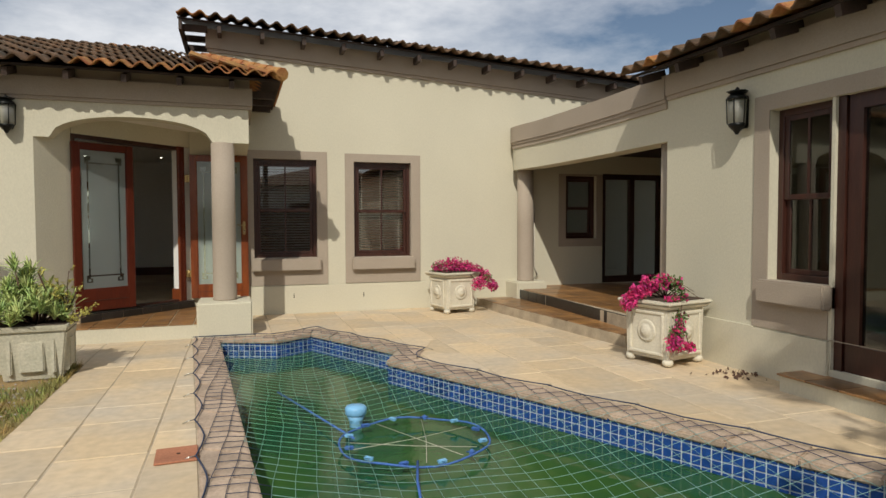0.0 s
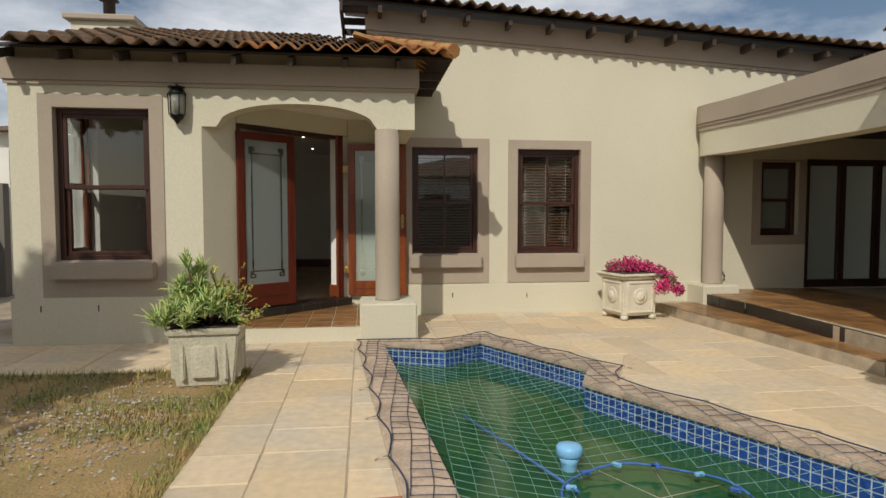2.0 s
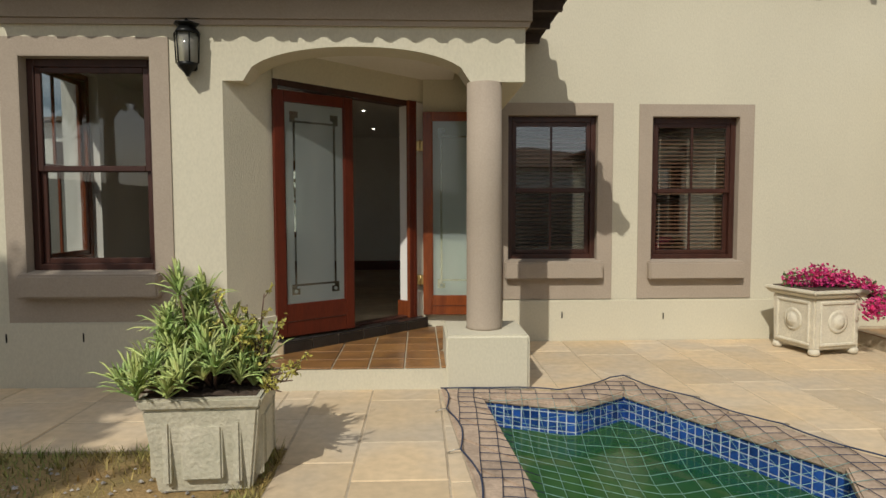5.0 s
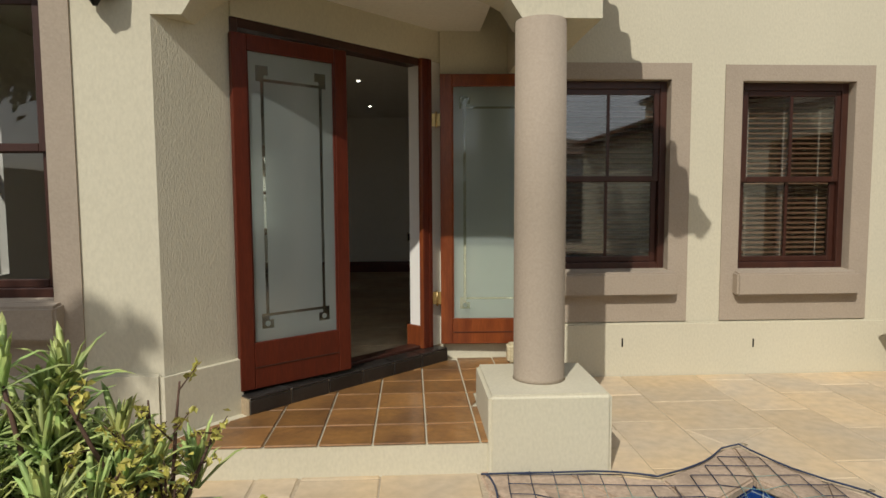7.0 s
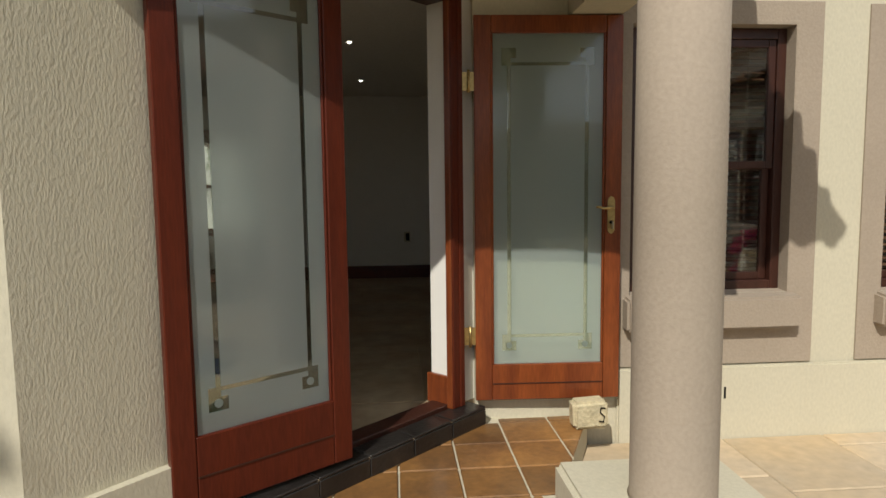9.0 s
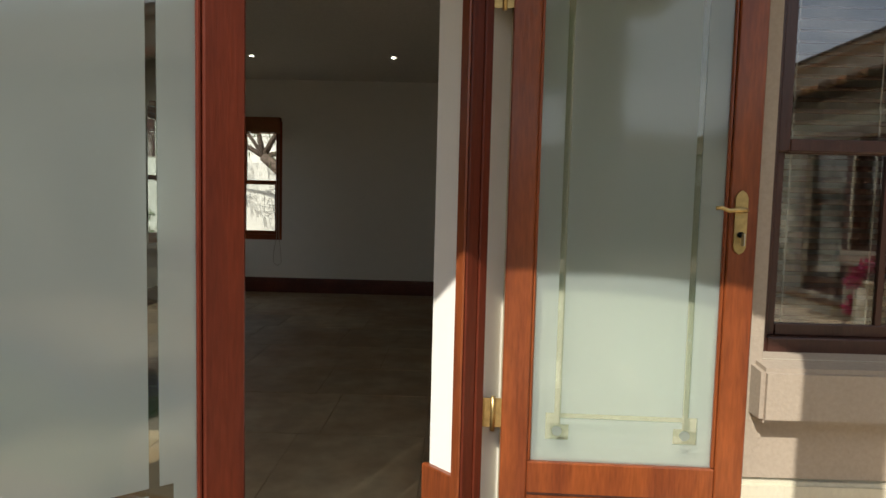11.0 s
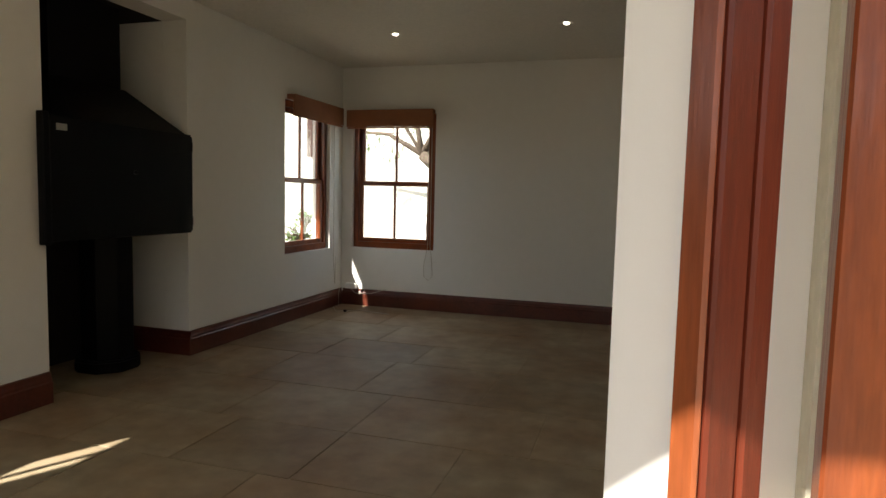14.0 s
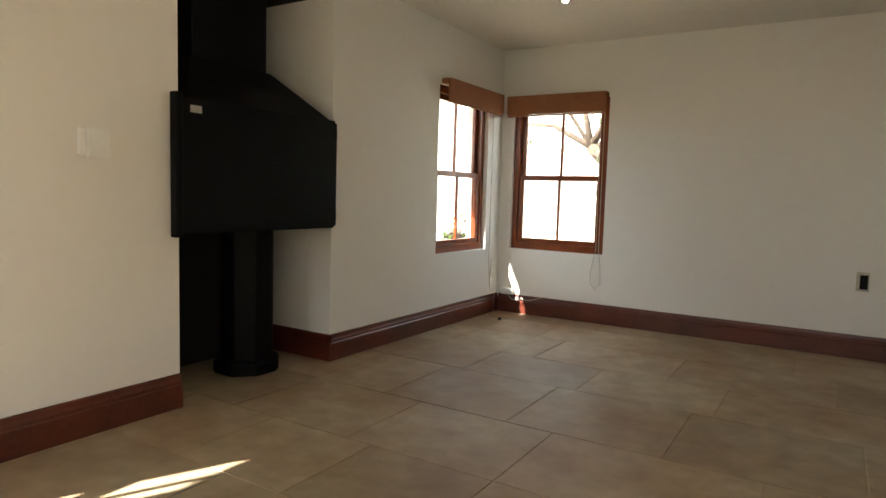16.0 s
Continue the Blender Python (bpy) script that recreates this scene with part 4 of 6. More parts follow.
def leaf(name, m, w, wood, label, rail, high, shade):
    """A door leaf: x from its hinge, y its thickness, z up; frosted glass with clear lines left in it."""
    st_ = 0.092
    lf = part(name, bevel(box(bm_new(), (0, 0, 0), (st_, 0.042, high), m), 0.004, 1), wood, door, label)
    dpart("stile", (w - st_, 0, 0), (w, 0.042, high), wood, lf, m=m)
    dpart("top_rail", (st_ + 0.001, 0.001, high - 0.095), (w - st_ - 0.001, 0.041, high), wood, lf, m=m)
    dpart("bottom_rail", (st_ + 0.001, 0.001, 0.0), (w - st_ - 0.001, 0.041, rail), wood, lf, m=m)
    dpart("kick_groove", (st_ + 0.002, -0.003, 0.45 * rail), (w - st_ - 0.002, 0.045, 0.45 * rail + 0.006), DARKWOOD, lf, w=0, m=m)
    z0, z1 = rail, high - 0.095
    for lo, hi in (((st_, 0.008, z0), (st_ + 0.012, 0.034, z1)), ((w - st_ - 0.012, 0.008, z0), (w - st_, 0.034, z1))):
        dpart("glazing_bead", lo, hi, wood, lf, m=m)
    a, b = st_ + 0.10, w - st_ - 0.10      # middles of the upright clear lines
    k, za, zb = 0.011, z0 + 0.16, z1 - 0.16
    # cells of the pane: columns by x, rows by z; clear ones make the etched pattern
    xs = [st_, a - 0.04, a - k, a + k, a + 0.04, b - 0.04, b - k, b + k, b + 0.04, w - st_]
    zs = [z0, za - 0.085, za - 0.03, za - 0.009, za + 0.009, zb - 0.009, zb + 0.009, zb + 0.03, zb + 0.085, z1]
    clear = {(2, r) for r in range(4, 5)} | {(6, r) for r in range(4, 5)} | {(4, 3), (4, 5)}
    for c0 in (1, 5):
        clear |= {(c0 + d, q) for d in range(3) for q in (2, 3, 5, 6)}
        clear |= {(c0 + d, q) for d in (0, 1, 2) for q in (1, 7)}
        clear -= {(c0 + (2 if c0 == 1 else 0), 2), (c0 + (2 if c0 == 1 else 0), 6)}
    frost, plain = bm_new(), bm_new()
    for i in range(9):
        for j in range(9):
            if (i, j) in clear:
                box(plain, (xs[i], 0.0195, zs[j]), (xs[i + 1], 0.0225, zs[j + 1]), m)
            else:
                box(frost, (xs[i], 0.018, zs[j]), (xs[i + 1], 0.024, zs[j + 1]), m)
    for q in (frost, plain):
        bmesh.ops.remove_doubles(q, verts=q.verts, dist=1e-5)
        q.verts.index_update()
        seen = collections.defaultdict(list)
        for fc in q.faces:
            seen[tuple(sorted(v.index for v in fc.verts))].append(fc)
        bmesh.ops.delete(q, geom=[fc for g in seen.values() if len(g) > 1 for fc in g], context='FACES_ONLY')
    pane = part("frosted_pane", frost, FROST, lf, "pale green frosted glass")
    pane.visible_shadow = shade
    part("clear_lines", plain, CLEARSTRIP, lf, "clear lines and corner motifs left in the frosting")
    for x in (a, b):
        bm = lathe(bm_new(), [(0.017, -0.003), (0.017, 0.003)], 14)
        bm.transform(m @ pose(x, 0.021, za - 0.055, 90))
        part("etched_dot", bm, FROST, lf)
    return lf


# the left leaf's wood is coloured darker to stand in for shade
left_leaf = leaf("leaf", DM @ pose(-0.02, -0.054, FLOOR + 0.02, 0, 0, -6), LW, WOOD_SHADE, "mahogany leaf with a frosted pane, slightly ajar", 0.285, 2.13, True)
OPEN = pose(-0.035, 9.955, FLOOR + 0.02, 0, 0, -2.0)
right_leaf = leaf("leaf", OPEN, 0.815, WOOD, "open mahogany leaf folded against the wall", 0.205, 2.12, False)
for z in (0.32, 1.72):
    bm = box(bm_new(), (-0.10, 0.004, z), (0.0, 0.010, z + 0.10), OPEN)
    tube(bm, [OPEN @ Vector((-0.03, -0.004, z - 0.01)), OPEN @ Vector((-0.03, -0.004, z + 0.11))], 0.008, 8)
    part("hinge", bm, BRASS, right_leaf, "worn brass hinge")
bm = bm_new()
prof = [(0.737, 0.96), (0.743, 0.945), (0.757, 0.935), (0.771, 0.945), (0.777, 0.96), (0.777, 1.12), (0.771, 1.135), (0.757, 1.145), (0.743, 1.135), (0.737, 1.12)]
fa = [bm.verts.new(OPEN @ Vector((x, -0.009, z))) for x, z in prof]
fb = [bm.verts.new(OPEN @ Vector((x, 0.0, z))) for x, z in prof]
bm.faces.new(fa)
bm.faces.new(fb[::-1])
for i in range(len(prof)):
    bm.faces.new((fa[i], fa[i - 1], fb[i - 1], fb[i]))
plate = part("handle_plate", bm, BRASS, right_leaf, "satin brass door plate")
bm = tube(bm_new(), [OPEN @ Vector(v) for v in ((0.757, -0.008, 1.08), (0.757, -0.045, 1.08), (0.75, -0.05, 1.082), (0.70, -0.05, 1.078), (0.675, -0.052, 1.088), (0.66, -0.052, 1.085))], 0.009, 8, 0.006)
part("lever", bm, BRASS, right_leaf, "curved brass lever handle")
bm = lathe(bm_new(), [(0.010, 0), (0.010, 0.012), (0.003, 0.016)], 10)
bm.transform(OPEN @ pose(0.757, -0.008, 1.0, 90))
part("keyhole", bm, BLACKMETAL, right_leaf)
dpart("key", (0.755, -0.045, 0.965), (0.759, -0.018, 1.005), CHROME, right_leaf, "key hanging in the lock", 0, OPEN)
# black slate threshold step
step_tiles = structure("trim_door_step", box(bm_new(), (-0.02, -0.135, PORCH - 0.02), (1.72, -0.012, FLOOR - 0.014), DM), GROUT, "black slate tiled door step")
for i in range(6):
    a, b = -0.02 + 0.29 * i + 0.004, -0.02 + 0.29 * (i + 1) - 0.004
    part("tile", bevel(box(bm_new(), (a, -0.145, FLOOR - 0.013), (b, -0.011, FLOOR + 0.0), DM), 0.004, 1), BLACKTILE, step_tiles)
    part("tile", bevel(box(bm_new(), (a, -0.147, PORCH + 0.001), (b, -0.136, FLOOR - 0.016), DM), 0.003, 1), BLACKTILE, step_tiles)
# little skirting beside the open jamb
bm = box(bm_new(), (1.574, 0.004, FLOOR), (1.5985, 0.17, FLOOR + 0.17), DM)
structure("baseboard", bevel(bm, 0.004, 1), WOOD, "red mahogany skirting block")


def skirting(p, q, n):
    """A moulded skirting from p to q, standing out towards n."""
    p, q, n = Vector(p), Vector(q), Vector(n)
    prof = [(0, 0), (0.024, 0), (0.024, 0.115), (0.018, 0.122), (0.018, 0.135), (0.011, 0.15), (0.009, 0.168), (0, 0.172)]
    bm = bm_new()
    a = [bm.verts.new((*(p + n * d), FLOOR + z)) for d, z in prof]
    b = [bm.verts.new((*(q + n * d), FLOOR + z)) for d, z in prof]
    for i in range(len(prof)):
        bm.faces.new((a[i], a[i - 1], b[i - 1], b[i]))
    bm.faces.new(a)
    bm.faces.new(b[::-1])
    return structure("baseboard", bm, SKIRT, "moulded red mahogany skirting board")


skirting((LX, 8.75), (LX, HY0), (1, 0))
skirting((LX, HY1), (LX, BY), (1, 0))
skirting((LX - 0.60, HY1), (LX + 0.024, HY1), (0, -1))
skirting((LX + 0.026, BY), (RX, BY), (0, -1))
skirting((RX, 10.6), (RX, BY - 0.026), (-1, 0))

# ---- pool ----
pool = thing("water_pool", "swimming pool with blue mosaic edge and green water", "pool", kind="structure")
bm = bm_new()
for i in range(len(POOL)):
    p, q = POOL[i - 1], POOL[i]
    bm.faces.new([bm.verts.new(v) for v in ((*p, -1.4), (*q, -1.4), (*q, -0.005), (*p, -0.005))])
bm.faces.new([bm.verts.new((*p, -1.4)) for p in POOL])
part("pool_shell", bm, POOLGROUT, pool, "pale grouted pool shell")
bm = bm_new()
bm.faces.new([bm.verts.new((*p, -0.225)) for p in inset(POOL, -0.001)])
bmesh.ops.triangulate(bm, faces=bm.faces)
part("water", bm, WATER, pool, "murky green pool water")
TSZ = 0.066
tm = mesh_of("mosaic", bevel(box(bm_new(), (-TSZ / 2 + 0.004, 0, -TSZ / 2 + 0.004), (TSZ / 2 - 0.004, 0.006, TSZ / 2 - 0.004)), 0.002, 1), POOLTILE)
count, far = 0, []
for i in range(len(POOL)):
    p, q = Vector(POOL[i - 1]), Vector(POOL[i])
    n = int((q - p).length / TSZ)
    mid = (p + q) / 2
    e = (q - p).normalized()
    nrm = Vector((-e.y, e.x))
    if not inside(mid + nrm * 0.05, POOL):
        nrm = -nrm
    for k in range(n):
        c = p + e * (k + 0.5) * ((q - p).length / n)
        for r in range(4):
            x, y = e, nrm
            m = Matrix(((x.x, y.x, 0, c.x), (x.y, y.y, 0, c.y), (0, 0, 1, -0.038 - TSZ * r), (0, 0, 0, 1)))
            if r < 3 and count < 300 and c.y > 4.6 and c.x > 0.45:
                piece("mosaic_tile", tm, pool, m)
                count += 1
            else:
                far.append(m)
bm = bm_new()
for m in far:
    k = len(bm.verts)
    bm.from_mesh(tm)
    bm.verts.ensure_lookup_table()
    for v in bm.verts[k:]:
        v.co = m @ v.co
part("mosaic_field", bm, POOLTILE, pool, "blue mosaic tiles", "stuff")
# coping stones
OUT = inset(POOL, 0.27)
INN = inset(POOL, -0.025)
for i in range(len(POOL)):
    a0, a1, b0, b1 = (Vector(v) for v in (INN[i - 1], INN[i], OUT[i - 1], OUT[i]))
    n = max(1, round((a1 - a0).length / 0.42))
    for k in range(n):
        g = 0.006
        u, w = (k + g) / n, (k + 1 - g) / n
        quad = [a0.lerp(a1, u), a0.lerp(a1, w), b0.lerp(b1, w), b0.lerp(b1, u)]
        if any(0.10 < v.x < 0.82 and v.y > 8.19 for v in quad):
            quad = [Vector((v.x, min(v.y, 8.19))) for v in quad]
        if area_of([tuple(v) for v in quad]) < 0.004:
            continue
        bm = prism(bm_new(), [tuple(v) for v in quad], -0.045, 0.008 + random.uniform(-0.002, 0.002))
        part("coping_stone", bevel(bm, 0.012, 2), COPING, pool)


# ---- safety net ----
NETB = inset(POOL, 0.24)


def net_z(x, y):
    if not inside((x, y), POOL):
        return 0.022
    d = 9.0
    for i in range(len(POOL)):
        a, b, p = Vector(POOL[i - 1]), Vector(POOL[i]), Vector((x, y))
        t = max(0, min(1, (p - a).dot(b - a) / (b - a).length_squared))
        d = min(d, (p - a - (b - a) * t).length)
    return 0.020 - 0.19 * min(1, d / 0.9) ** 0.8


net = thing("pool_net", "knotted navy safety net stretched over the pool", "safety net")
dry, wet = bm_new(), bm_new()
STEP = 0.115
RC, RR = Vector((1.82, 4.31)), 0.47
ang = radians(-4)
ca, sa = math.cos(ang), math.sin(ang)


def net_point(u, v):
    x, y = ca * u - sa * v, sa * u + ca * v
    x += 0.022 * noise.noise((x * 2.1, y * 2.1, 1)) + 0.06 * noise.noise((x * 0.5, y * 0.5, 7))
    y += 0.022 * noise.noise((x * 2.1, y * 2.1, 9)) + 0.06 * noise.noise((x * 0.5, y * 0.5, 3))
    return x, y


def strand(pts):
    run, state = [], None
    for p in pts + [None]:
        st = None
        if p is not None and inside(p, NETB) and (Vector(p) - RC).length > RR:
            st = inside(p, POOL)
        if st != state:
            if state is not None and len(run) > 0:
                if st is not None:
                    run.append((*p, net_z(*p)))
                if len(run) > 1:
                    tube(wet if state else dry, run, 0.0019 if state else 0.0028, 3)
            run = []
        if st is not None:
            run.append((*p, net_z(*p)))
        state = st


for i in range(-20, 60):
    strand([net_point(i * STEP, j * STEP) for j in range(-14, 82)])
for j in range(-14, 82):
    strand([net_point(i * STEP, j * STEP) for i in range(-20, 60)])
part("dry_mesh", dry, ROPE, net, "navy net cord over the paving", "stuff")
part("wet_mesh", wet, ROPE_WET, net, "teal net cord over the water", "stuff")
# scalloped border rope with steel hooks
bm = bm_new()
loop = []
hooks = []
for i in range(len(NETB)):
    a, b = Vector(NETB[i - 1]), Vector(NETB[i])
    e = (b - a).normalized()
    nrm = Vector((e.y, -e.x))
    if inside((a + b) / 2 + nrm * 0.05, NETB):
        nrm = -nrm
    n = max(1, round((b - a).length / 0.75))
    for k in range(n * 8):
        t = k / (n * 8)
        s = 0.055 * (2 * abs((t * n) % 1 - 0.5)) ** 1.5
        p = a.lerp(b, t) + nrm * (s - 0.01)
        if 0.08 < p.x < 0.84 and p.y > 8.17:
            p.y = 8.17
        loop.append((p.x, p.y, 0.026 + 0.003 * noise.noise((p.x * 9, p.y * 9, 0))))
        if k % 8 == 0:
            hooks.append((p, nrm))
tube(bm, loop + loop[:1], 0.0055, 5)
part("border_rope", bm, ROPE, net, "dark blue border rope")
for p, nrm in hooks:
    q = p + nrm * 0.08
    if 0.05 < q.x < 0.86 and q.y > 8.15:
        continue
    part("hook", tube(bm_new(), [(p.x, p.y, 0.026), ((p.x + q.x) / 2, (p.y + q.y) / 2, 0.022), (q.x, q.y, 0.006)], 0.004, 5), CHROME, net, "small steel hook")
# the mended ring
ring = [(RC.x + (RR + 0.05) * 1.05 * math.cos(a), RC.y + (RR + 0.04) * math.sin(a), -0.165 + 0.01 * math.sin(5 * a)) for a in [2 * math.pi * i / 40 for i in range(41)]]
part("ring_rope", tube(bm_new(), ring, 0.008, 5), ROPE_BLUE, net, "blue rope ring")
for i in range(12):
    a = 2 * math.pi * i / 12 + 0.1
    c = Vector((RC.x + (RR + 0.02) * math.cos(a), RC.y + (RR + 0.02) * math.sin(a), -0.155))
    bm = bevel(box(bm_new(), (-0.032, -0.014, -0.012), (0.032, 0.014, 0.014), Matrix.Translation(c) @ pose(0, 0, 0, 0, 0, random.uniform(0, 180))), 0.006, 2)
    tube(bm, [c + Vector((-0.03, 0.02, 0.0)), c + Vector((0, -0.03, 0.015)), c + Vector((0.035, 0.015, 0))], 0.005, 4)
    part("rope_knot", bm, PLASTIC_BLUE if i % 2 else ROPE_BLUE, net, "blue knot")
for a0, a1 in ((0.3, 3.3), (2.0, 5.2), (1.2, 4.6), (5.6, 3.0)):
    p = [(RC.x + RR * math.cos(a), RC.y + RR * math.sin(a), -0.16) for a in (a0, a1)]
    part("lacing_cord", tube(bm_new(), [p[0], ((p[0][0] + p[1][0]) / 2 + 0.02, (p[0][1] + p[1][1]) / 2, -0.17), p[1]], 0.0022, 4), CORD, net)
for q in ((RC.x - 0.42, RC.y + 0.15, 0.95, 5.9), (RC.x - 0.1, RC.y - 0.42, 1.55, 3.2)):
    part("draw_cord", tube(bm_new(), [(q[0], q[1], -0.16), ((q[0] + q[2]) / 2, (q[1] + q[3]) / 2 + 0.05, -0.165), (q[2], q[3], -0.15)], 0.009, 5), ROPE_BLUE, net, "blue draw rope")
fl = thing("chlorine_floater", "pale blue plastic chlorine floater in the pool", "pool floater", Matrix.Translation((1.50, 4.93, -0.30)))
part("float_body", lathe(bm_new(), [(0.045, 0), (0.05, 0.02), (0.052, 0.12), (0.075, 0.17)], 24), PLASTIC_BLUE, fl)
part("float_lid", lathe(bm_new(), [(0.078, 0.171), (0.086, 0.18), (0.086, 0.225), (0.075, 0.24), (0.02, 0.245)], 24), PLASTIC_BLUE, fl)

# ---- planters and plants ----
def leaf_blade(bm, base, tip, w, bend):
    """A fleshy three-sided pointed leaf."""
    base, tip = Vector(base), Vector(tip)
    d = (tip - base)
    side = d.cross(Vector((0, 0, 1)))
    side = side.normalized() if side.length > 1e-4 else Vector((1, 0, 0))
    up = side.cross(d).normalized()
    rings = []
    for k, ww in ((0, 0.8), (0.4, 1.0), (0.75, 0.7)):
        c = base + d * k + Vector((0, 0, bend * math.sin(k * 2.6)))
        rings.append([bm.verts.new(c + side * w * ww), bm.verts.new(c + up * w * 0.45 * ww), bm.verts.new(c - side * w * ww)])
    t = bm.verts.new(tip)
    for a, b in zip(rings, rings[1:]):
        for j in range(3):
            bm.faces.new((a[j], a[(j + 1) % 3], b[(j + 1) % 3], b[j])).smooth = True
    for j in range(3):
        bm.faces.new((rings[-1][j], rings[-1][(j + 1) % 3], t))


def small_leaf(bm, c, s, rnd):
    """A small folded oval leaf."""
    n = Vector((rnd.uniform(-1, 1), rnd.uniform(-1, 1), rnd.uniform(-0.3, 1))).normalized()
    a = n.orthogonal().normalized()
    a.rotate(Matrix.Rotation(rnd.uniform(0, 6.28), 3, n))
    b = n.cross(a)
    p = [c - a * s, c + b * s * 0.6 + n * s * 0.25, c + a * s, c - b * s * 0.6 + n * s * 0.25]
    v = [bm.verts.new(x) for x in p]
    bm.faces.new((v[0], v[1], v[2]))
    bm.faces.new((v[0], v[2], v[3]))


def tapered_box(bm, w0, w1, z0, z1, m=None):
    v = [bm.verts.new((m or Matrix()) @ Vector((sx * w / 2, sy * w / 2, z))) for w, z in ((w0, z0), (w1, z1)) for sx, sy in ((-1, -1), (1, -1), (1, 1), (-1, 1))]
    bm.faces.new(v[3::-1])
    bm.faces.new(v[4:])
    for i in range(4):
        bm.faces.new((v[i], v[(i + 1) % 4], v[4 + (i + 1) % 4], v[4 + i]))
    return bm


rnd = random.Random(4)
pot = thing("planter", "square mossy cast-concrete planter on the lawn's edge", "planter", pose(-1.17, 6.72, -0.01, 0, 0, 3))
part("pot_body", bevel(tapered_box(bm_new(), 0.46, 0.56, 0.0, 0.44), 0.012, 2), CONCRETE, pot)
part("pot_rim", bevel(tapered_box(bm_new(), 0.58, 0.61, 0.44, 0.50), 0.012, 2), CONCRETE, pot)
for k in range(4):
    for x0, x1, z0, z1 in ((-0.10, 0.10, 0.08, 0.36), (-0.19, -0.15, 0.06, 0.38), (0.15, 0.19, 0.06, 0.38)):
        bm = bevel(box(bm_new(), (x0, -0.281, z0), (x1, -0.20, z1), pose(0, 0, 0, 0, 0, 90 * k)), 0.01, 2)
        part("relief_panel", bm, CONCRETE, pot)
part("soil", box(bm_new(), (-0.27, -0.27, 0.44), (0.27, 0.27, 0.505)), EARTH, pot)
alo = thing("succulent_plant", "spiky green finger-leaved succulent in the concrete planter", "plant", pose(-1.17, 6.72, 0.49))
leaves = bm_new()
stems = bm_new()
for k in range(64):
    a, r = rnd.uniform(0, 6.28), rnd.uniform(0.02, 0.40)
    h = rnd.uniform(0.04, 0.42) * (1 - 0.7 * r / 0.40) + 0.02
    if k < 4:
        r, h = 0.12 * rnd.random(), 0.36 + 0.05 * k
    c = Vector((r * math.cos(a) - 0.10, r * math.sin(a), h))
    tube(stems, [(c.x * 0.4, c.y * 0.4, 0), (c.x * 0.8, c.y * 0.8, h * 0.6), c], 0.009, 5, 0.006)
    for q in range(24):
        b, el = rnd.uniform(0, 6.28), rnd.uniform(0.0, 1.45)
        L = rnd.uniform(0.10, 0.19)
        base = c + Vector((0, 0, rnd.uniform(-0.04, 0.02)))
        tip = base + Vector((math.cos(b) * math.cos(el), math.sin(b) * math.cos(el), math.sin(el))) * L
        leaf_blade(leaves, base, tip, 0.0115, 0.018)
part("leaves", leaves, LEAF, alo, "", "stuff")
part("stem", stems, TWIG, alo)
jade = thing("spekboom_shrub", "small-leaved yellow-green shrub with dark twigs in the planter", "shrub", pose(-0.98, 6.66, 0.48))
leaves, stems = bm_new(), bm_new()
for k in range(17):
    a = rnd.uniform(0, 6.28)
    sp, h = rnd.uniform(0.03, 0.20), rnd.uniform(0.25, 0.58)
    if k > 12:
        a, sp, h = -0.5 + 0.25 * (k - 14), 0.30, 0.03 + 0.04 * (k - 13)
    p0, p1 = Vector((0.02 * math.cos(a), 0.02 * math.sin(a), 0)), Vector((sp * math.cos(a), sp * math.sin(a), h))
    pts = [p0, p0.lerp(p1, 0.4) + Vector((0.02, 0, 0.03)), p0.lerp(p1, 0.75) + Vector((0, 0.015, 0)), p1]
    tube(stems, pts, 0.008, 5, 0.003)
    for q in range(7):
        t = 0.25 + 0.75 * rnd.random()
        b0 = p0.lerp(p1, t)
        b1 = b0 + Vector((rnd.uniform(-1, 1), rnd.uniform(-1, 1), rnd.uniform(0, 1.2))) * 0.055
        tube(stems, [b0, b1], 0.003, 4, 0.0015)
        for s in range(9):
            small_leaf(leaves, b0.lerp(b1, 0.3 + 0.8 * rnd.random()) + Vector((rnd.uniform(-1, 1), rnd.uniform(-1, 1), rnd.uniform(-1, 1))) * 0.012, rnd.uniform(0.009, 0.016), rnd)
part("leaves", leaves, LEAFYEL, jade, "", "stuff")
part("branch", stems, TWIG, jade)


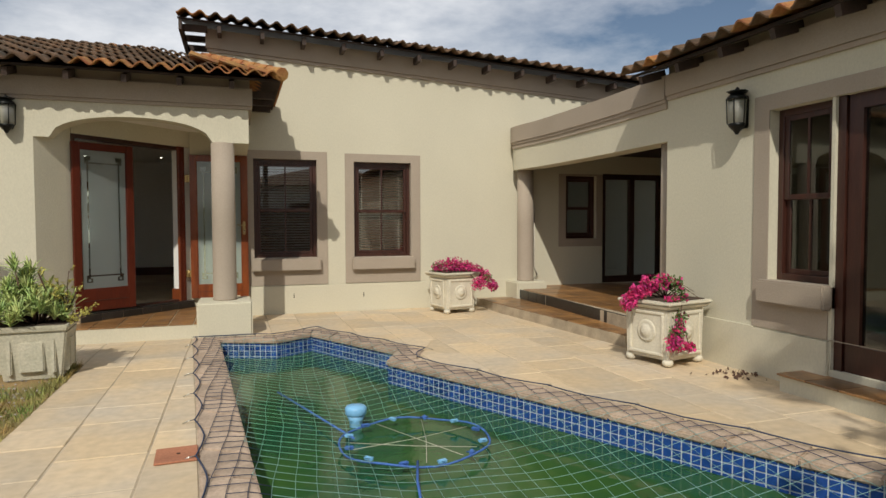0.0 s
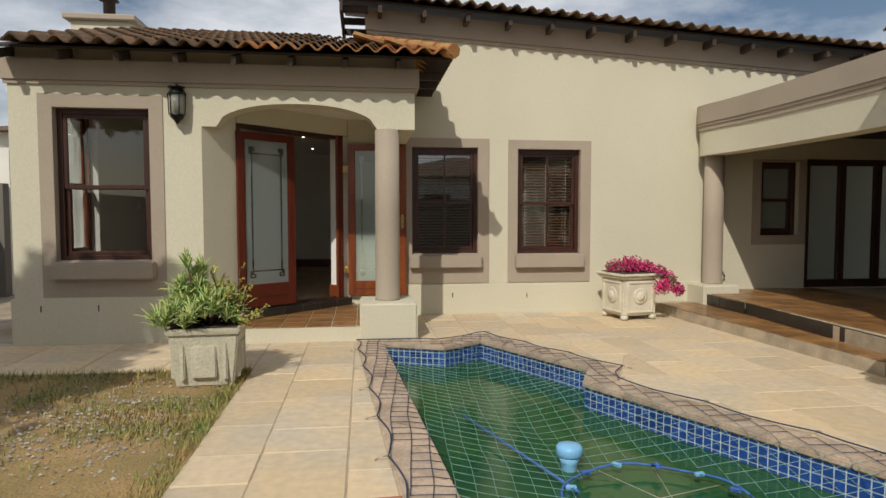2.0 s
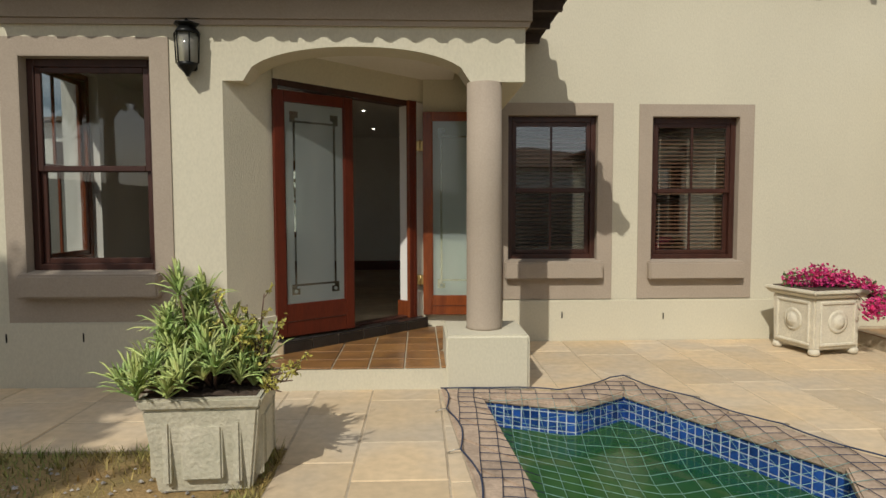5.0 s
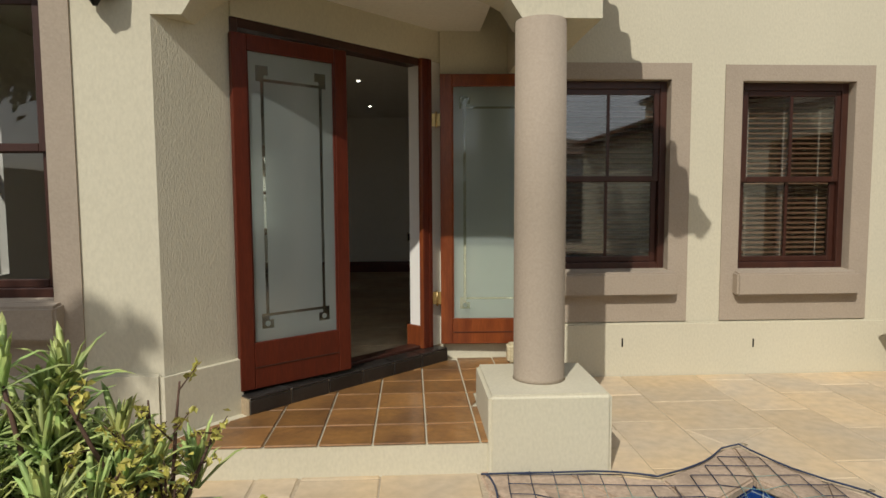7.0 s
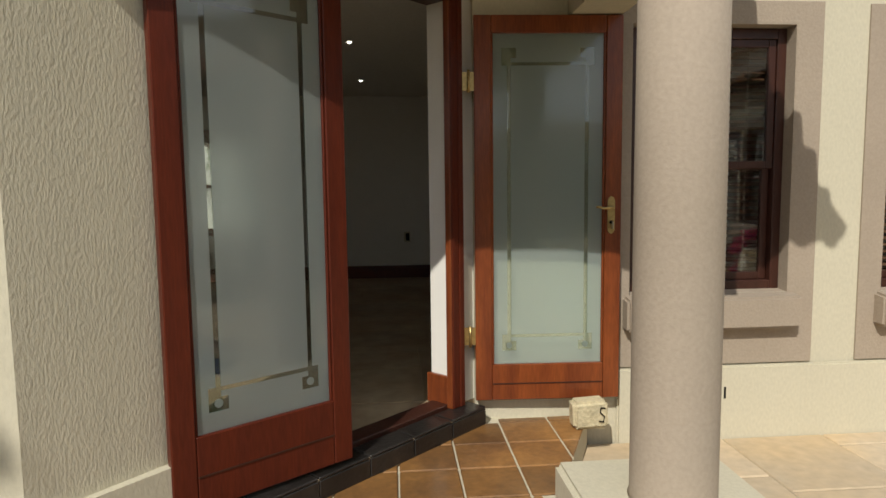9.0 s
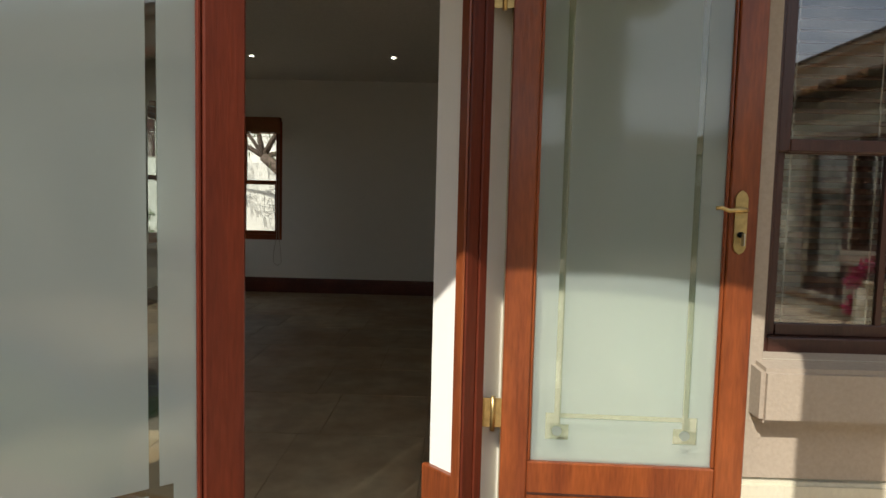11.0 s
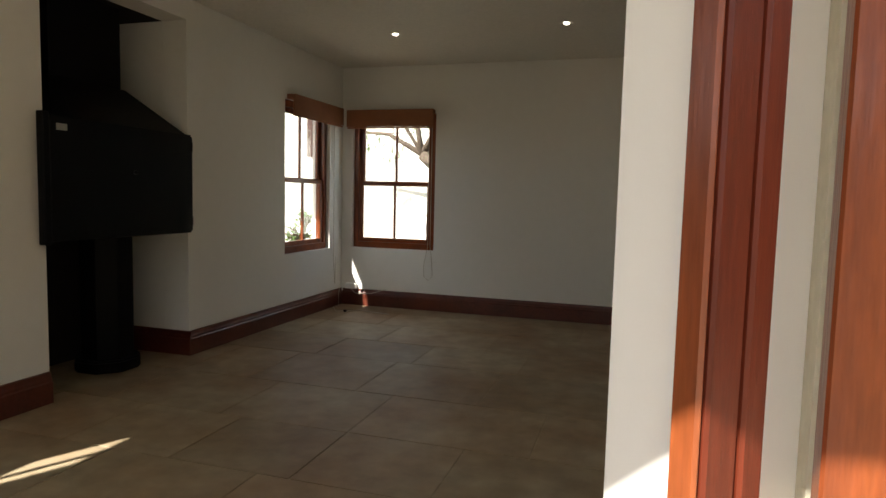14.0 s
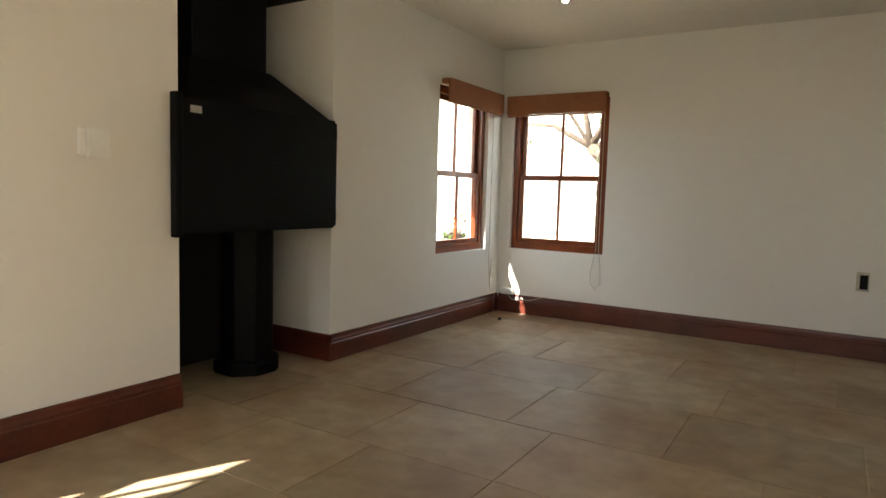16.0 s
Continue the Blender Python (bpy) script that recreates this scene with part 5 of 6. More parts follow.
def cream_planter(x, y, deg):
    t = thing("planter", "cream cast-stone square planter on ball feet with relief panels", "planter", pose(x, y, 0, 0, 0, deg), "cream planters")
    part("pot_body", bevel(tapered_box(bm_new(), 0.52, 0.54, 0.06, 0.56), 0.015, 2), POTCREAM, t)
    part("pot_rim", bevel(tapered_box(bm_new(), 0.58, 0.64, 0.56, 0.60), 0.01, 2), POTCREAM, t)
    part("rim_lip", bevel(box(bm_new(), (-0.33, -0.33, 0.60), (0.33, 0.33, 0.635)), 0.012, 2), POTCREAM, t)
    part("soil", box(bm_new(), (-0.27, -0.27, 0.62), (0.27, 0.27, 0.645)), EARTH, t)
    for sx in (-1, 1):
        for sy in (-1, 1):
            bm = lathe(bm_new(), [(0.02, 0.0), (0.048, 0.015), (0.055, 0.04), (0.045, 0.07)], 12, (sx * 0.225, sy * 0.225, 0))
            part("ball_foot", bm, POTCREAM, t)
    for k in range(4):
        m = pose(0, 0, 0, 0, 0, 90 * k)
        for lo, hi in (((-0.21, -0.283, 0.10), (0.21, -0.262, 0.13)), ((-0.21, -0.283, 0.50), (0.21, -0.262, 0.53)), ((-0.21, -0.283, 0.13), (-0.18, -0.262, 0.50)), ((0.18, -0.283, 0.13), (0.21, -0.262, 0.50))):
            part("panel_moulding", bevel(box(bm_new(), lo, hi, m), 0.006, 1), POTCREAM, t)
        bm = lathe(bm_new(), [(0.115, 0), (0.11, 0.012), (0.085, 0.016), (0.075, 0.010), (0.06, 0.03), (0.02, 0.042)], 16)
        bm.transform(m @ pose(0, -0.262, 0.33, 90))
        part("relief_rosette", bm, POTCREAM, t)
    return t


def bougainvillea(x, y, clumps, twigs, seed, label):
    rnd = random.Random(seed)
    t = thing("bougainvillea", label, "flowering plant", Matrix.Translation((x, y, 0.63)))
    pet, lv, st = bm_new(), bm_new(), bm_new()
    for cx, cy, cz, r, n, green in clumps:
        tube(st, [(0, 0, 0), (cx * 0.5, cy * 0.5, max(cz, 0) * 0.6 + 0.06), (cx, cy, cz)], 0.009, 5, 0.004)
        for q in range(n):
            d = Vector((rnd.gauss(0, 1), rnd.gauss(0, 1), rnd.gauss(0, 0.8)))
            c = Vector((cx, cy, cz)) + d.normalized() * r * rnd.random() ** 0.5
            if max(abs(c.x), abs(c.y)) < 0.35 and c.z < 0.02:
                c.z = 0.02 + 0.04 * rnd.random()
            small_leaf(lv if rnd.random() < green else pet, c, rnd.uniform(0.014, 0.026), rnd)
    for tw in twigs:
        tube(st, tw, 0.006, 5, 0.003)
    part("blossom", pet, PETAL, t, "bright magenta bracts", "stuff")
    part("leaves", lv, LEAFGRN, t, "green leaves", "stuff")
    part("branch", st, TWIG, t)
    return t


cream_planter(3.86, 9.43, 12)
bougainvillea(3.86, 9.43, [(-0.22, 0, 0.08, 0.12, 260, .25), (-0.08, -0.1, 0.12, 0.13, 320, .12), (0.08, -0.05, 0.10, 0.14, 340, .1), (0.22, -0.1, 0.07, 0.13, 300, .1), (0.36, -0.2, 0.02, 0.11, 260, .15), (0.30, -0.40, -0.16, 0.12, 330, .06), (0.48, -0.2, -0.06, 0.11, 230, .3), (0.55, -0.34, -0.20, 0.10, 260, .08), (0.47, -0.3, -0.10, 0.10, 140, .5)], [], 11, "magenta bougainvillea spilling over its cream planter")
cream_planter(4.73, 5.32, 14)
bougainvillea(4.73, 5.32, [(-0.42, 0.0, -0.02, 0.09, 240, .03), (-0.34, -0.02, 0.07, 0.10, 260, .05), (-0.22, -0.05, 0.15, 0.11, 300, .1), (-0.10, -0.10, 0.18, 0.10, 240, .3), (0.02, -0.12, 0.15, 0.10, 200, .8), (0.10, -0.16, 0.06, 0.06, 50, .7), (-0.10, -0.36, -0.14, 0.08, 130, .75), (-0.14, -0.38, -0.27, 0.09, 170, .55), (-0.18, -0.38, -0.38, 0.10, 260, .12), (-0.02, -0.40, -0.42, 0.06, 120, .1)], [[(0, 0, 0), (0.1, -0.12, 0.16), (0.2, -0.2, 0.08)], [(0, 0, 0), (0.15, -0.1, 0.12), (0.22, -0.25, 0.02)], [(0.0, -0.1, 0.1), (-0.06, -0.34, 0.0), (-0.14, -0.40, -0.3)]], 12, "sparse magenta bougainvillea trailing from its cream planter")

# ---- wall lamps ----
def wall_lamp(m):
    t = thing("wall_lamp", "black metal wall lantern with clear glass panes", "wall lamp", m, "wall lanterns")
    part("back_plate", bevel(box(bm_new(), (-0.045, -0.02, -0.16), (0.045, 0.0, 0.14)), 0.008, 2), LAMPMETAL, t)
    bm = lathe(bm_new(), [(0.012, 0.0), (0.02, 0.02), (0.05, 0.035), (0.09, 0.06), (0.10, 0.07)], 6, (0, -0.10, 0.11))
    bm2 = lathe(bm, [(0.105, 0.0), (0.085, 0.03), (0.04, 0.075), (0.018, 0.085), (0.022, 0.10), (0.005, 0.12)], 6, (0, -0.10, 0.10))
    part("roof", bm2, LAMPMETAL, t)
    part("base_cup", lathe(bm_new(), [(0.012, -0.10), (0.03, -0.07), (0.07, -0.03), (0.085, 0.0)], 6, (0, -0.10, -0.12)), LAMPMETAL, t)
    for k in range(6):
        a = math.pi / 3 * k
        part("bar", tube(bm_new(), [(0.085 * math.cos(a), -0.10 + 0.085 * math.sin(a), -0.12), (0.095 * math.cos(a), -0.10 + 0.095 * math.sin(a), 0.105)], 0.006, 4), LAMPMETAL, t)
    part("glass", lathe(bm_new(), [(0.074, -0.119), (0.083, 0.10)], 6, (0, -0.10, 0)), LAMPGLASS, t, "milky lantern glass")
    return t


wall_lamp(pose(-1.85, FW - 0.001, 2.66))
wall_lamp(pose(RW - 0.001, 4.74, 2.44, 0, 0, -90))

# ---- small things outdoors ----
bm = bevel(box(bm_new(), (-0.10, -0.06, 0), (0.10, 0.06, 0.155)), 0.02, 3)
for v in bm.verts:
    v.co += Vector(noise.noise_vector(v.co * 14)) * 0.012
bs = thing("stone_block", "rough limestone block used as a door stop", "stone", pose(0.57, 9.82, PORCH, 0, 0, 6))
part("block", bm, LIMESTONE, bs)
part("carved_mark", tube(bm_new(), [(0.07, -0.064, 0.12), (0.045, -0.066, 0.125), (0.04, -0.066, 0.10), (0.065, -0.066, 0.075), (0.06, -0.066, 0.045), (0.035, -0.066, 0.05)], 0.004, 4), BLACKMETAL, bs)
cv = thing("drain_cover", "red clay inspection cover set in the paving", "drain cover", pose(0.26, 4.02, 0.004, 0, 0, 3))
part("cover", bevel(box(bm_new(), (-0.13, -0.13, 0), (0.11, 0.13, 0.014)), 0.005, 1), BRICKRED, cv)
part("finger_hole", lathe(bm_new(), [(0.012, 0.0), (0.012, 0.0155)], 10), BLACKMETAL, cv)
for i, (x, z) in enumerate(((-3.35, 0.40), (-2.75, 0.40), (1.45, 0.28), (2.55, 0.26))):
    y = FW if x < 0 else BW
    bm = box(bm_new(), (x - 0.006, y - 0.033, z - 0.035), (x + 0.006, y - 0.0305, z + 0.035))
    tagged(part("weep_slot", bm, BLACKMETAL), "narrow dark weep slot in the plinth", "weep slot", "weep slots")
# cable by the entrance column
bm = tube(bm_new(), [(5.60, BW - 0.01, 1.7), (5.60, BW - 0.012, 0.62), (5.64, BW - 0.05, 0.5), (5.58, BW - 0.06, 0.44), (5.5, BW - 0.05, 0.42)], 0.012, 6)
tagged(part("cable", bm, CORD), "loose pale cable hanging on the plaster wall", "cable")
# fallen leaves by the right planter
bm = bm_new()
for i in range(60):
    small_leaf(bm, Vector((5.0 + rnd.gauss(0, 0.14), 4.55 + rnd.gauss(0, 0.12), 0.012)), 0.022, rnd)
tagged(part("fallen_leaves", bm, TWIG), "dry brown fallen leaves on the paving", "leaves", "", "stuff")

# blinds behind the tall wing's windows
def venetian(x0, x1, z0, z1, y, label):
    t = thing("venetian_blind", label, "blind", group="venetian blinds")
    n = int((z1 - z0) / 0.042)
    me = mesh_of("slat", box(bm_new(), (x0, -0.022, -0.0015), (x1, 0.022, 0.0015), pose(0, 0, 0, 28)), SLAT)
    for i in range(n):
        piece("slat", me, t, Matrix.Translation((0, y, z0 + 0.03 + 0.042 * i)))
    for x in (x0 + 0.14, (x0 + x1) / 2, x1 - 0.14):
        part("ladder_cord", box(bm_new(), (x - 0.003, y - 0.026, z0), (x + 0.003, y - 0.023, z1)), CORD, t)
    part("head_rail", box(bm_new(), (x0, y - 0.03, z1), (x1, y + 0.03, z1 + 0.05)), SLAT, t)
    part("bottom_rail", box(bm_new(), (x0, y - 0.025, z0 - 0.01), (x1, y + 0.025, z0 + 0.012)), SLAT, t)


venetian(WB[0] + 0.03, WB[1] - 0.03, 0.93, 2.34, BW + 0.22, "brown venetian blind with open slats behind the glass")
venetian(WC[0] + 0.03, WC[1] - 0.03, 0.92, 2.33, BW + 0.22, "brown venetian blind lowered behind the glass")

# ---- inside the room ----
st = thing("hanging_fireplace", "black steel fireplace with a hood on an octagonal pedestal", "fireplace")
FX, Y0, Y1, Z0, Z1 = LX + 0.085, 11.68, 12.785, 1.165, 1.83
bm = bm_new()
box(bm, (LX - 0.50, HY0 + 0.01, Z0 + 0.01), (FX - 0.025, HY1 - 0.02, Z1 - 0.01))
part("firebox", bevel(bm, 0.006, 1), BLACKMETAL, st)
part("door_panel", bevel(box(bm_new(), (FX - 0.024, Y0 + 0.022, Z0), (FX, Y1, Z1)), 0.004, 1), BLACKMETAL, st)
part("door_edge", bevel(box(bm_new(), (FX - 0.045, Y0 - 0.02, Z0 - 0.015), (FX + 0.003, Y0 + 0.02, Z1 + 0.015)), 0.004, 1), BLACKMETAL, st)
bm = bm_new()
lo = [(LX - 0.50, HY0 + 0.01), (FX - 0.025, HY0 + 0.01), (FX - 0.025, Y1), (LX - 0.50, Y1)]
hi = [(LX - 0.48, 11.99), (LX - 0.25, 11.99), (LX - 0.25, 12.56), (LX - 0.48, 12.56)]
va = [bm.verts.new((*p, Z1 - 0.008)) for p in lo]
vb = [bm.verts.new((*p, 2.10)) for p in hi]
bm.faces.new(va[::-1])
bm.faces.new(vb)
for i in range(4):
    bm.faces.new((va[i], va[(i + 1) % 4], vb[(i + 1) % 4], vb[i]))
part("hood", bm, BLACKMETAL, st, "sloping black steel hood")
part("flue", bevel(box(bm_new(), (LX - 0.47, 12.01, 2.10), (LX - 0.26, 12.54, HZ)), 0.006, 1), BLACKMETAL, st)
oct8 = [(math.cos(math.pi / 8 + k * math.pi / 4), math.sin(math.pi / 8 + k * math.pi / 4)) for k in range(8)]
PX, PY = LX - 0.27, 12.40
part("pedestal", bevel(prism(bm_new(), [(PX + 0.165 * a, PY + 0.165 * b) for a, b in oct8], FLOOR + 0.08, Z0 + 0.01), 0.004, 1), BLACKMETAL, st)
part("pedestal_foot", bevel(prism(bm_new(), [(PX + 0.205 * a, PY + 0.205 * b) for a, b in oct8], FLOOR, FLOOR + 0.08), 0.012, 2), BLACKMETAL, st)
part("name_plate", box(bm_new(), (FX + 0.001, Y0 + 0.06, 1.755), (FX + 0.004, Y0 + 0.125, 1.79)), CHROME, st, "small metal plate")
bm = lathe(bm_new(), [(0.012, 0), (0.012, 0.014), (0.006, 0.02)], 10)
bm.transform(pose(FX, 12.28, 1.555, 0, 90))
part("latch_knob", bm, BLACKMETAL, st)
for z in (Z0 + 0.05, Z1 - 0.11):
    part("hinge", tube(bm_new(), [(FX - 0.012, Y1 + 0.012, z), (FX - 0.012, Y1 + 0.012, z + 0.06)], 0.012, 8), BLACKMETAL, st)

for m, w in ((pose(-3.185, BY - 0.05, 2.15), 0.945), (pose(LX + 0.05, 14.14, 2.155, 0, 0, 90), 0.965)):
    t = thing("roman_blind", "raised rust-brown roman blind above the window", "blind", m, "roman blinds")
    part("head_rail", bevel(box(bm_new(), (0.004, -0.012, 0.13), (w - 0.004, 0.049, 0.172)), 0.004, 1), BLIND, t)
    for k in range(4):
        part("fold", bevel(box(bm_new(), (0.003 * k, -0.036 + 0.006 * k, 0.004 * k - 0.012 * (k == 3)), (w - 0.003 * k, -0.032 + 0.006 * k, 0.172 - 0.004 * k)), 0.0015, 1), BLIND, t)
    part("hem_bar", bevel(box(bm_new(), (0.004, -0.03, -0.018), (w - 0.004, -0.008, -0.002)), 0.004, 1), BLIND, t, "paler hem of the blind")


def cord_loop(pts, name, label):
    tagged(part(name, tube(bm_new(), pts, 0.003, 5), CORD), label, "cord")


cord_loop([(-2.30, BY - 0.02, 2.16), (-2.29, BY - 0.02, 0.95), (-2.33, BY - 0.02, 0.74), (-2.325, BY - 0.02, 0.63), (-2.28, BY - 0.02, 0.595), (-2.235, BY - 0.02, 0.64), (-2.245, BY - 0.02, 0.8), (-2.265, BY - 0.02, 0.95), (-2.27, BY - 0.02, 2.16)], "blind_cord", "thin looped blind cord against the white wall")
cord_loop([(LX + 0.015, 15.04, 2.16), (LX + 0.015, 15.04, 0.80), (LX + 0.02, 15.07, 0.52), (LX + 0.015, 15.09, 0.8)], "blind_cord", "thin blind cord hanging in the corner")
cord_loop([(-3.14, BY - 0.04, 0.47), (-3.06, BY - 0.09, 0.42), (-2.9, BY - 0.04, 0.42), (-2.74, BY - 0.03, 0.47)], "wire", "thin loose wire by the skirting")
cord_loop([(LX + 0.04, 15.0, FLOOR + 0.004), (-3.1, 14.8, FLOOR + 0.004), (-2.9, 14.95, FLOOR + 0.004), (-2.55, 14.86, FLOOR + 0.004)], "wire", "thin loose wire lying on the stone floor")
cord_loop([(LX + 0.03, 15.16, 0.47), (LX + 0.035, 15.13, 0.40), (LX + 0.05, 15.10, FLOOR + 0.004), (LX + 0.03, 15.06, FLOOR + 0.004)], "wire", "thin loose wire hanging down the skirting")
tagged(part("junction_box", bevel(box(bm_new(), (-3.20, BY - 0.055, 0.458), (-3.08, BY - 0.001, 0.515)), 0.006, 2), PLASTIC_WHITE), "small white junction box on the skirting", "junction box")
tagged(part("pebble", bevel(box(bm_new(), (-3.02, 14.80, FLOOR + 0.001), (-2.99, 14.83, FLOOR + 0.021)), 0.006, 2), BLACKMETAL), "small dark crumb on the stone floor", "crumb")
sk = thing("wall_socket", "empty grey socket box sunk in the white wall", "socket", pose(-0.30, BY - 0.001, 0.85))
part("frame", bevel(box(bm_new(), (-0.04, -0.006, -0.07), (0.04, 0, 0.07)), 0.003, 1), CONCRETE, sk)
part("recess", box(bm_new(), (-0.018, -0.009, -0.055), (0.032, -0.0065, 0.05)), BLACKMETAL, sk)
sk = thing("plug_socket", "white plug socket on the skirting", "socket", pose(RX - 0.025, 14.05, FLOOR + 0.09))
part("plate", bevel(box(bm_new(), (-0.012, -0.06, -0.04), (0, 0.06, 0.04)), 0.003, 1), PLASTIC_WHITE, sk)
part("plug", bevel(box(bm_new(), (-0.03, -0.03, -0.02), (-0.0125, 0.03, 0.02)), 0.003, 1), PLASTIC_WHITE, sk)
sw = thing("light_switch", "white double light switch plate", "switch", pose(LX + 0.001, 11.295, 1.575))
part("plate", bevel(box(bm_new(), (0, -0.015, -0.065), (0.024, 0.085, 0.06)), 0.004, 2), PLASTIC_WHITE, sw)
part("side_plate", bevel(box(bm_new(), (0, -0.05, -0.055), (0.016, -0.018, 0.06)), 0.003, 1), PLASTIC_WHITE, sw)
part("rocker", bevel(box(bm_new(), (0.0245, 0.02, -0.02), (0.028, 0.05, 0.02)), 0.002, 1), PLASTIC_WHITE, sw)
for x, y in ((-2.21, 14.05), (-0.83, 14.01), (-2.21, 12.2), (-0.83, 12.1), (-1.9, 10.4)):
    d = thing("downlight", "small round recessed ceiling spotlight, lit", "downlight", pose(x, y, CZ), "downlights")
    bm = lathe(bm_new(), [(0.030, -0.004), (0.042, -0.006), (0.044, -0.001)], 24)
    part("bezel", bm, CHROME, d)
    part("bulb", lathe(bm_new(), [(0.018, -0.0085), (0.018, -0.0045)], 20), BULB, d)

# ---- surroundings ----
bm = bm_new()
box(bm, (-6.95, -8, -0.05), (-6.75, 13.2, 2.0))
# short return in the darkened grey, so it looks shaded where sun reaches it
box(bm, (-6.95, 13.2, -0.05), (-6.2, 13.4, 2.0))
structure("wall_boundary_west", bm, GREYWALL_SHADE, "grey rendered garden boundary wall, coloured darker for tree shade")
bm = bm_new()
box(bm, (-9.0, 17.9, -0.05), (14, 18.1, 1.95))
box(bm, (-6.5, 13.402, -0.05), (-6.3, 17.9, 1.95))
structure("wall_boundary_north", bm, NEIGHBOUR, "cream rendered boundary wall behind the house")
bm = bm_new()
box(bm, (-6.75, -8.2, -0.05), (12, -8.0, 2.1))
structure("wall_boundary_south", bm, GREYWALL_SHADE, "rendered garden boundary wall")


def house(x0, y0, x1, y1, h, label, windows):
    t = thing("house", label, "house")
    part("wall", box(bm_new(), (x0, y0, -0.05), (x1, y1, h)), NEIGHBOUR, t)
    o = 0.5
    zr = h + 1.3
    bm = bm_new()
    v = [bm.verts.new(p) for p in ((x0 - o, y0 - o, h), (x1 + o, y0 - o, h), (x1 + o, y1 + o, h), (x0 - o, y1 + o, h))]
    if x1 - x0 > y1 - y0:
        k = (y1 - y0) / 2
        w = [bm.verts.new((x0 + k, (y0 + y1) / 2, zr)), bm.verts.new((x1 - k, (y0 + y1) / 2, zr))]
        fs = ((v[0], v[1], w[1], w[0]), (v[1], v[2], w[1]), (v[2], v[3], w[0], w[1]), (v[3], v[0], w[0]))
    else:
        k = (x1 - x0) / 2
        w = [bm.verts.new(((x0 + x1) / 2, y0 + k, zr)), bm.verts.new(((x0 + x1) / 2, y1 - k, zr))]
        fs = ((v[0], v[1], w[0]), (v[1], v[2], w[1], w[0]), (v[2], v[3], w[1]), (v[3], v[0], w[0], w[1]))
    for f in fs:
        bm.faces.new(f)
    bm.faces.new(v[::-1])
    part("roof", bm, TILE_ROOF, t, "tiled hip roof")
    for lo, hi in windows:
        part("window", box(bm_new(), lo, hi), DARKWOOD, t, "dark framed window")
    return t


house(-26, 18, -15, 30, 3.6, "white neighbouring house with a tiled hip roof", [((-15.02, 20.5, 1.4), (-14.96, 21.6, 2.8)), ((-18.5, 17.96, 1.6), (-17.0, 18.02, 2.9))])
house(-13, 24, 4, 34, 4.2, "white neighbouring house behind the boundary wall", [((-11.6, 23.96, 2.2), (-10.6, 24.02, 3.6)), ((-8.6, 23.96, 2.4), (-7.9, 24.02, 3.6)), ((0, 23.96, 1.5), (1.2, 24.02, 2.9))])
house(0.5, -19, 10, -10, 3.2, "neighbouring house with a dark tiled roof", [((3, -10.02, 1.2), (4.2, -9.96, 2.4))])


def tree(x, y, h, spread, seed, label, lean=(0, 0), n=2600, size=0.07, front=-99):
    """front: the crown keeps behind this y, clear of the house."""
    rnd = random.Random(seed)
    t = thing("tree", label, "tree", Matrix.Translation((x, y, -0.05)))
    tr, lv = bm_new(), bm_new()
    top = Vector((lean[0], lean[1], h * 0.45))
    tube(tr, [(0, 0, 0), (lean[0] * 0.3, lean[1] * 0.3, h * 0.22), top], 0.14, 8, 0.09)
    ends = []
    for k in range(9):
        a = 6.28 * k / 9 + rnd.uniform(-0.3, 0.3)
        e = top + Vector((math.cos(a) * spread * rnd.uniform(0.5, 1), math.sin(a) * spread * rnd.uniform(0.5, 1), h * rnd.uniform(0.05, 0.5)))
        e.y = max(e.y, front - y + 0.25)
        mid = top.lerp(e, 0.5) + Vector((0, 0, 0.15 * h * rnd.random()))
        tube(tr, [top, mid, e], 0.06, 6, 0.015)
        for q in range(4):
            s = mid.lerp(e, rnd.random()) + Vector((rnd.gauss(0, 1), rnd.gauss(0, 1), rnd.gauss(0, 0.7))) * spread * 0.25
            s.y = max(s.y, front - y + 0.2)
            tube(tr, [mid.lerp(e, 0.4), s], 0.02, 5, 0.006)
            ends.append(s)
        ends.append(e)
    for q in range(n):
        c = ends[rnd.randrange(len(ends))] + Vector((rnd.gauss(0, 1), rnd.gauss(0, 1), rnd.gauss(0, 0.8))) * spread * 0.16
        c.y = max(c.y, front - y + 0.15 * rnd.random())
        small_leaf(lv, c, size * rnd.uniform(0.6, 1.3), rnd)
    part("trunk", tr, BARK, t)
    part("crown", lv, LEAFGRN, t, "", "stuff")
    return t




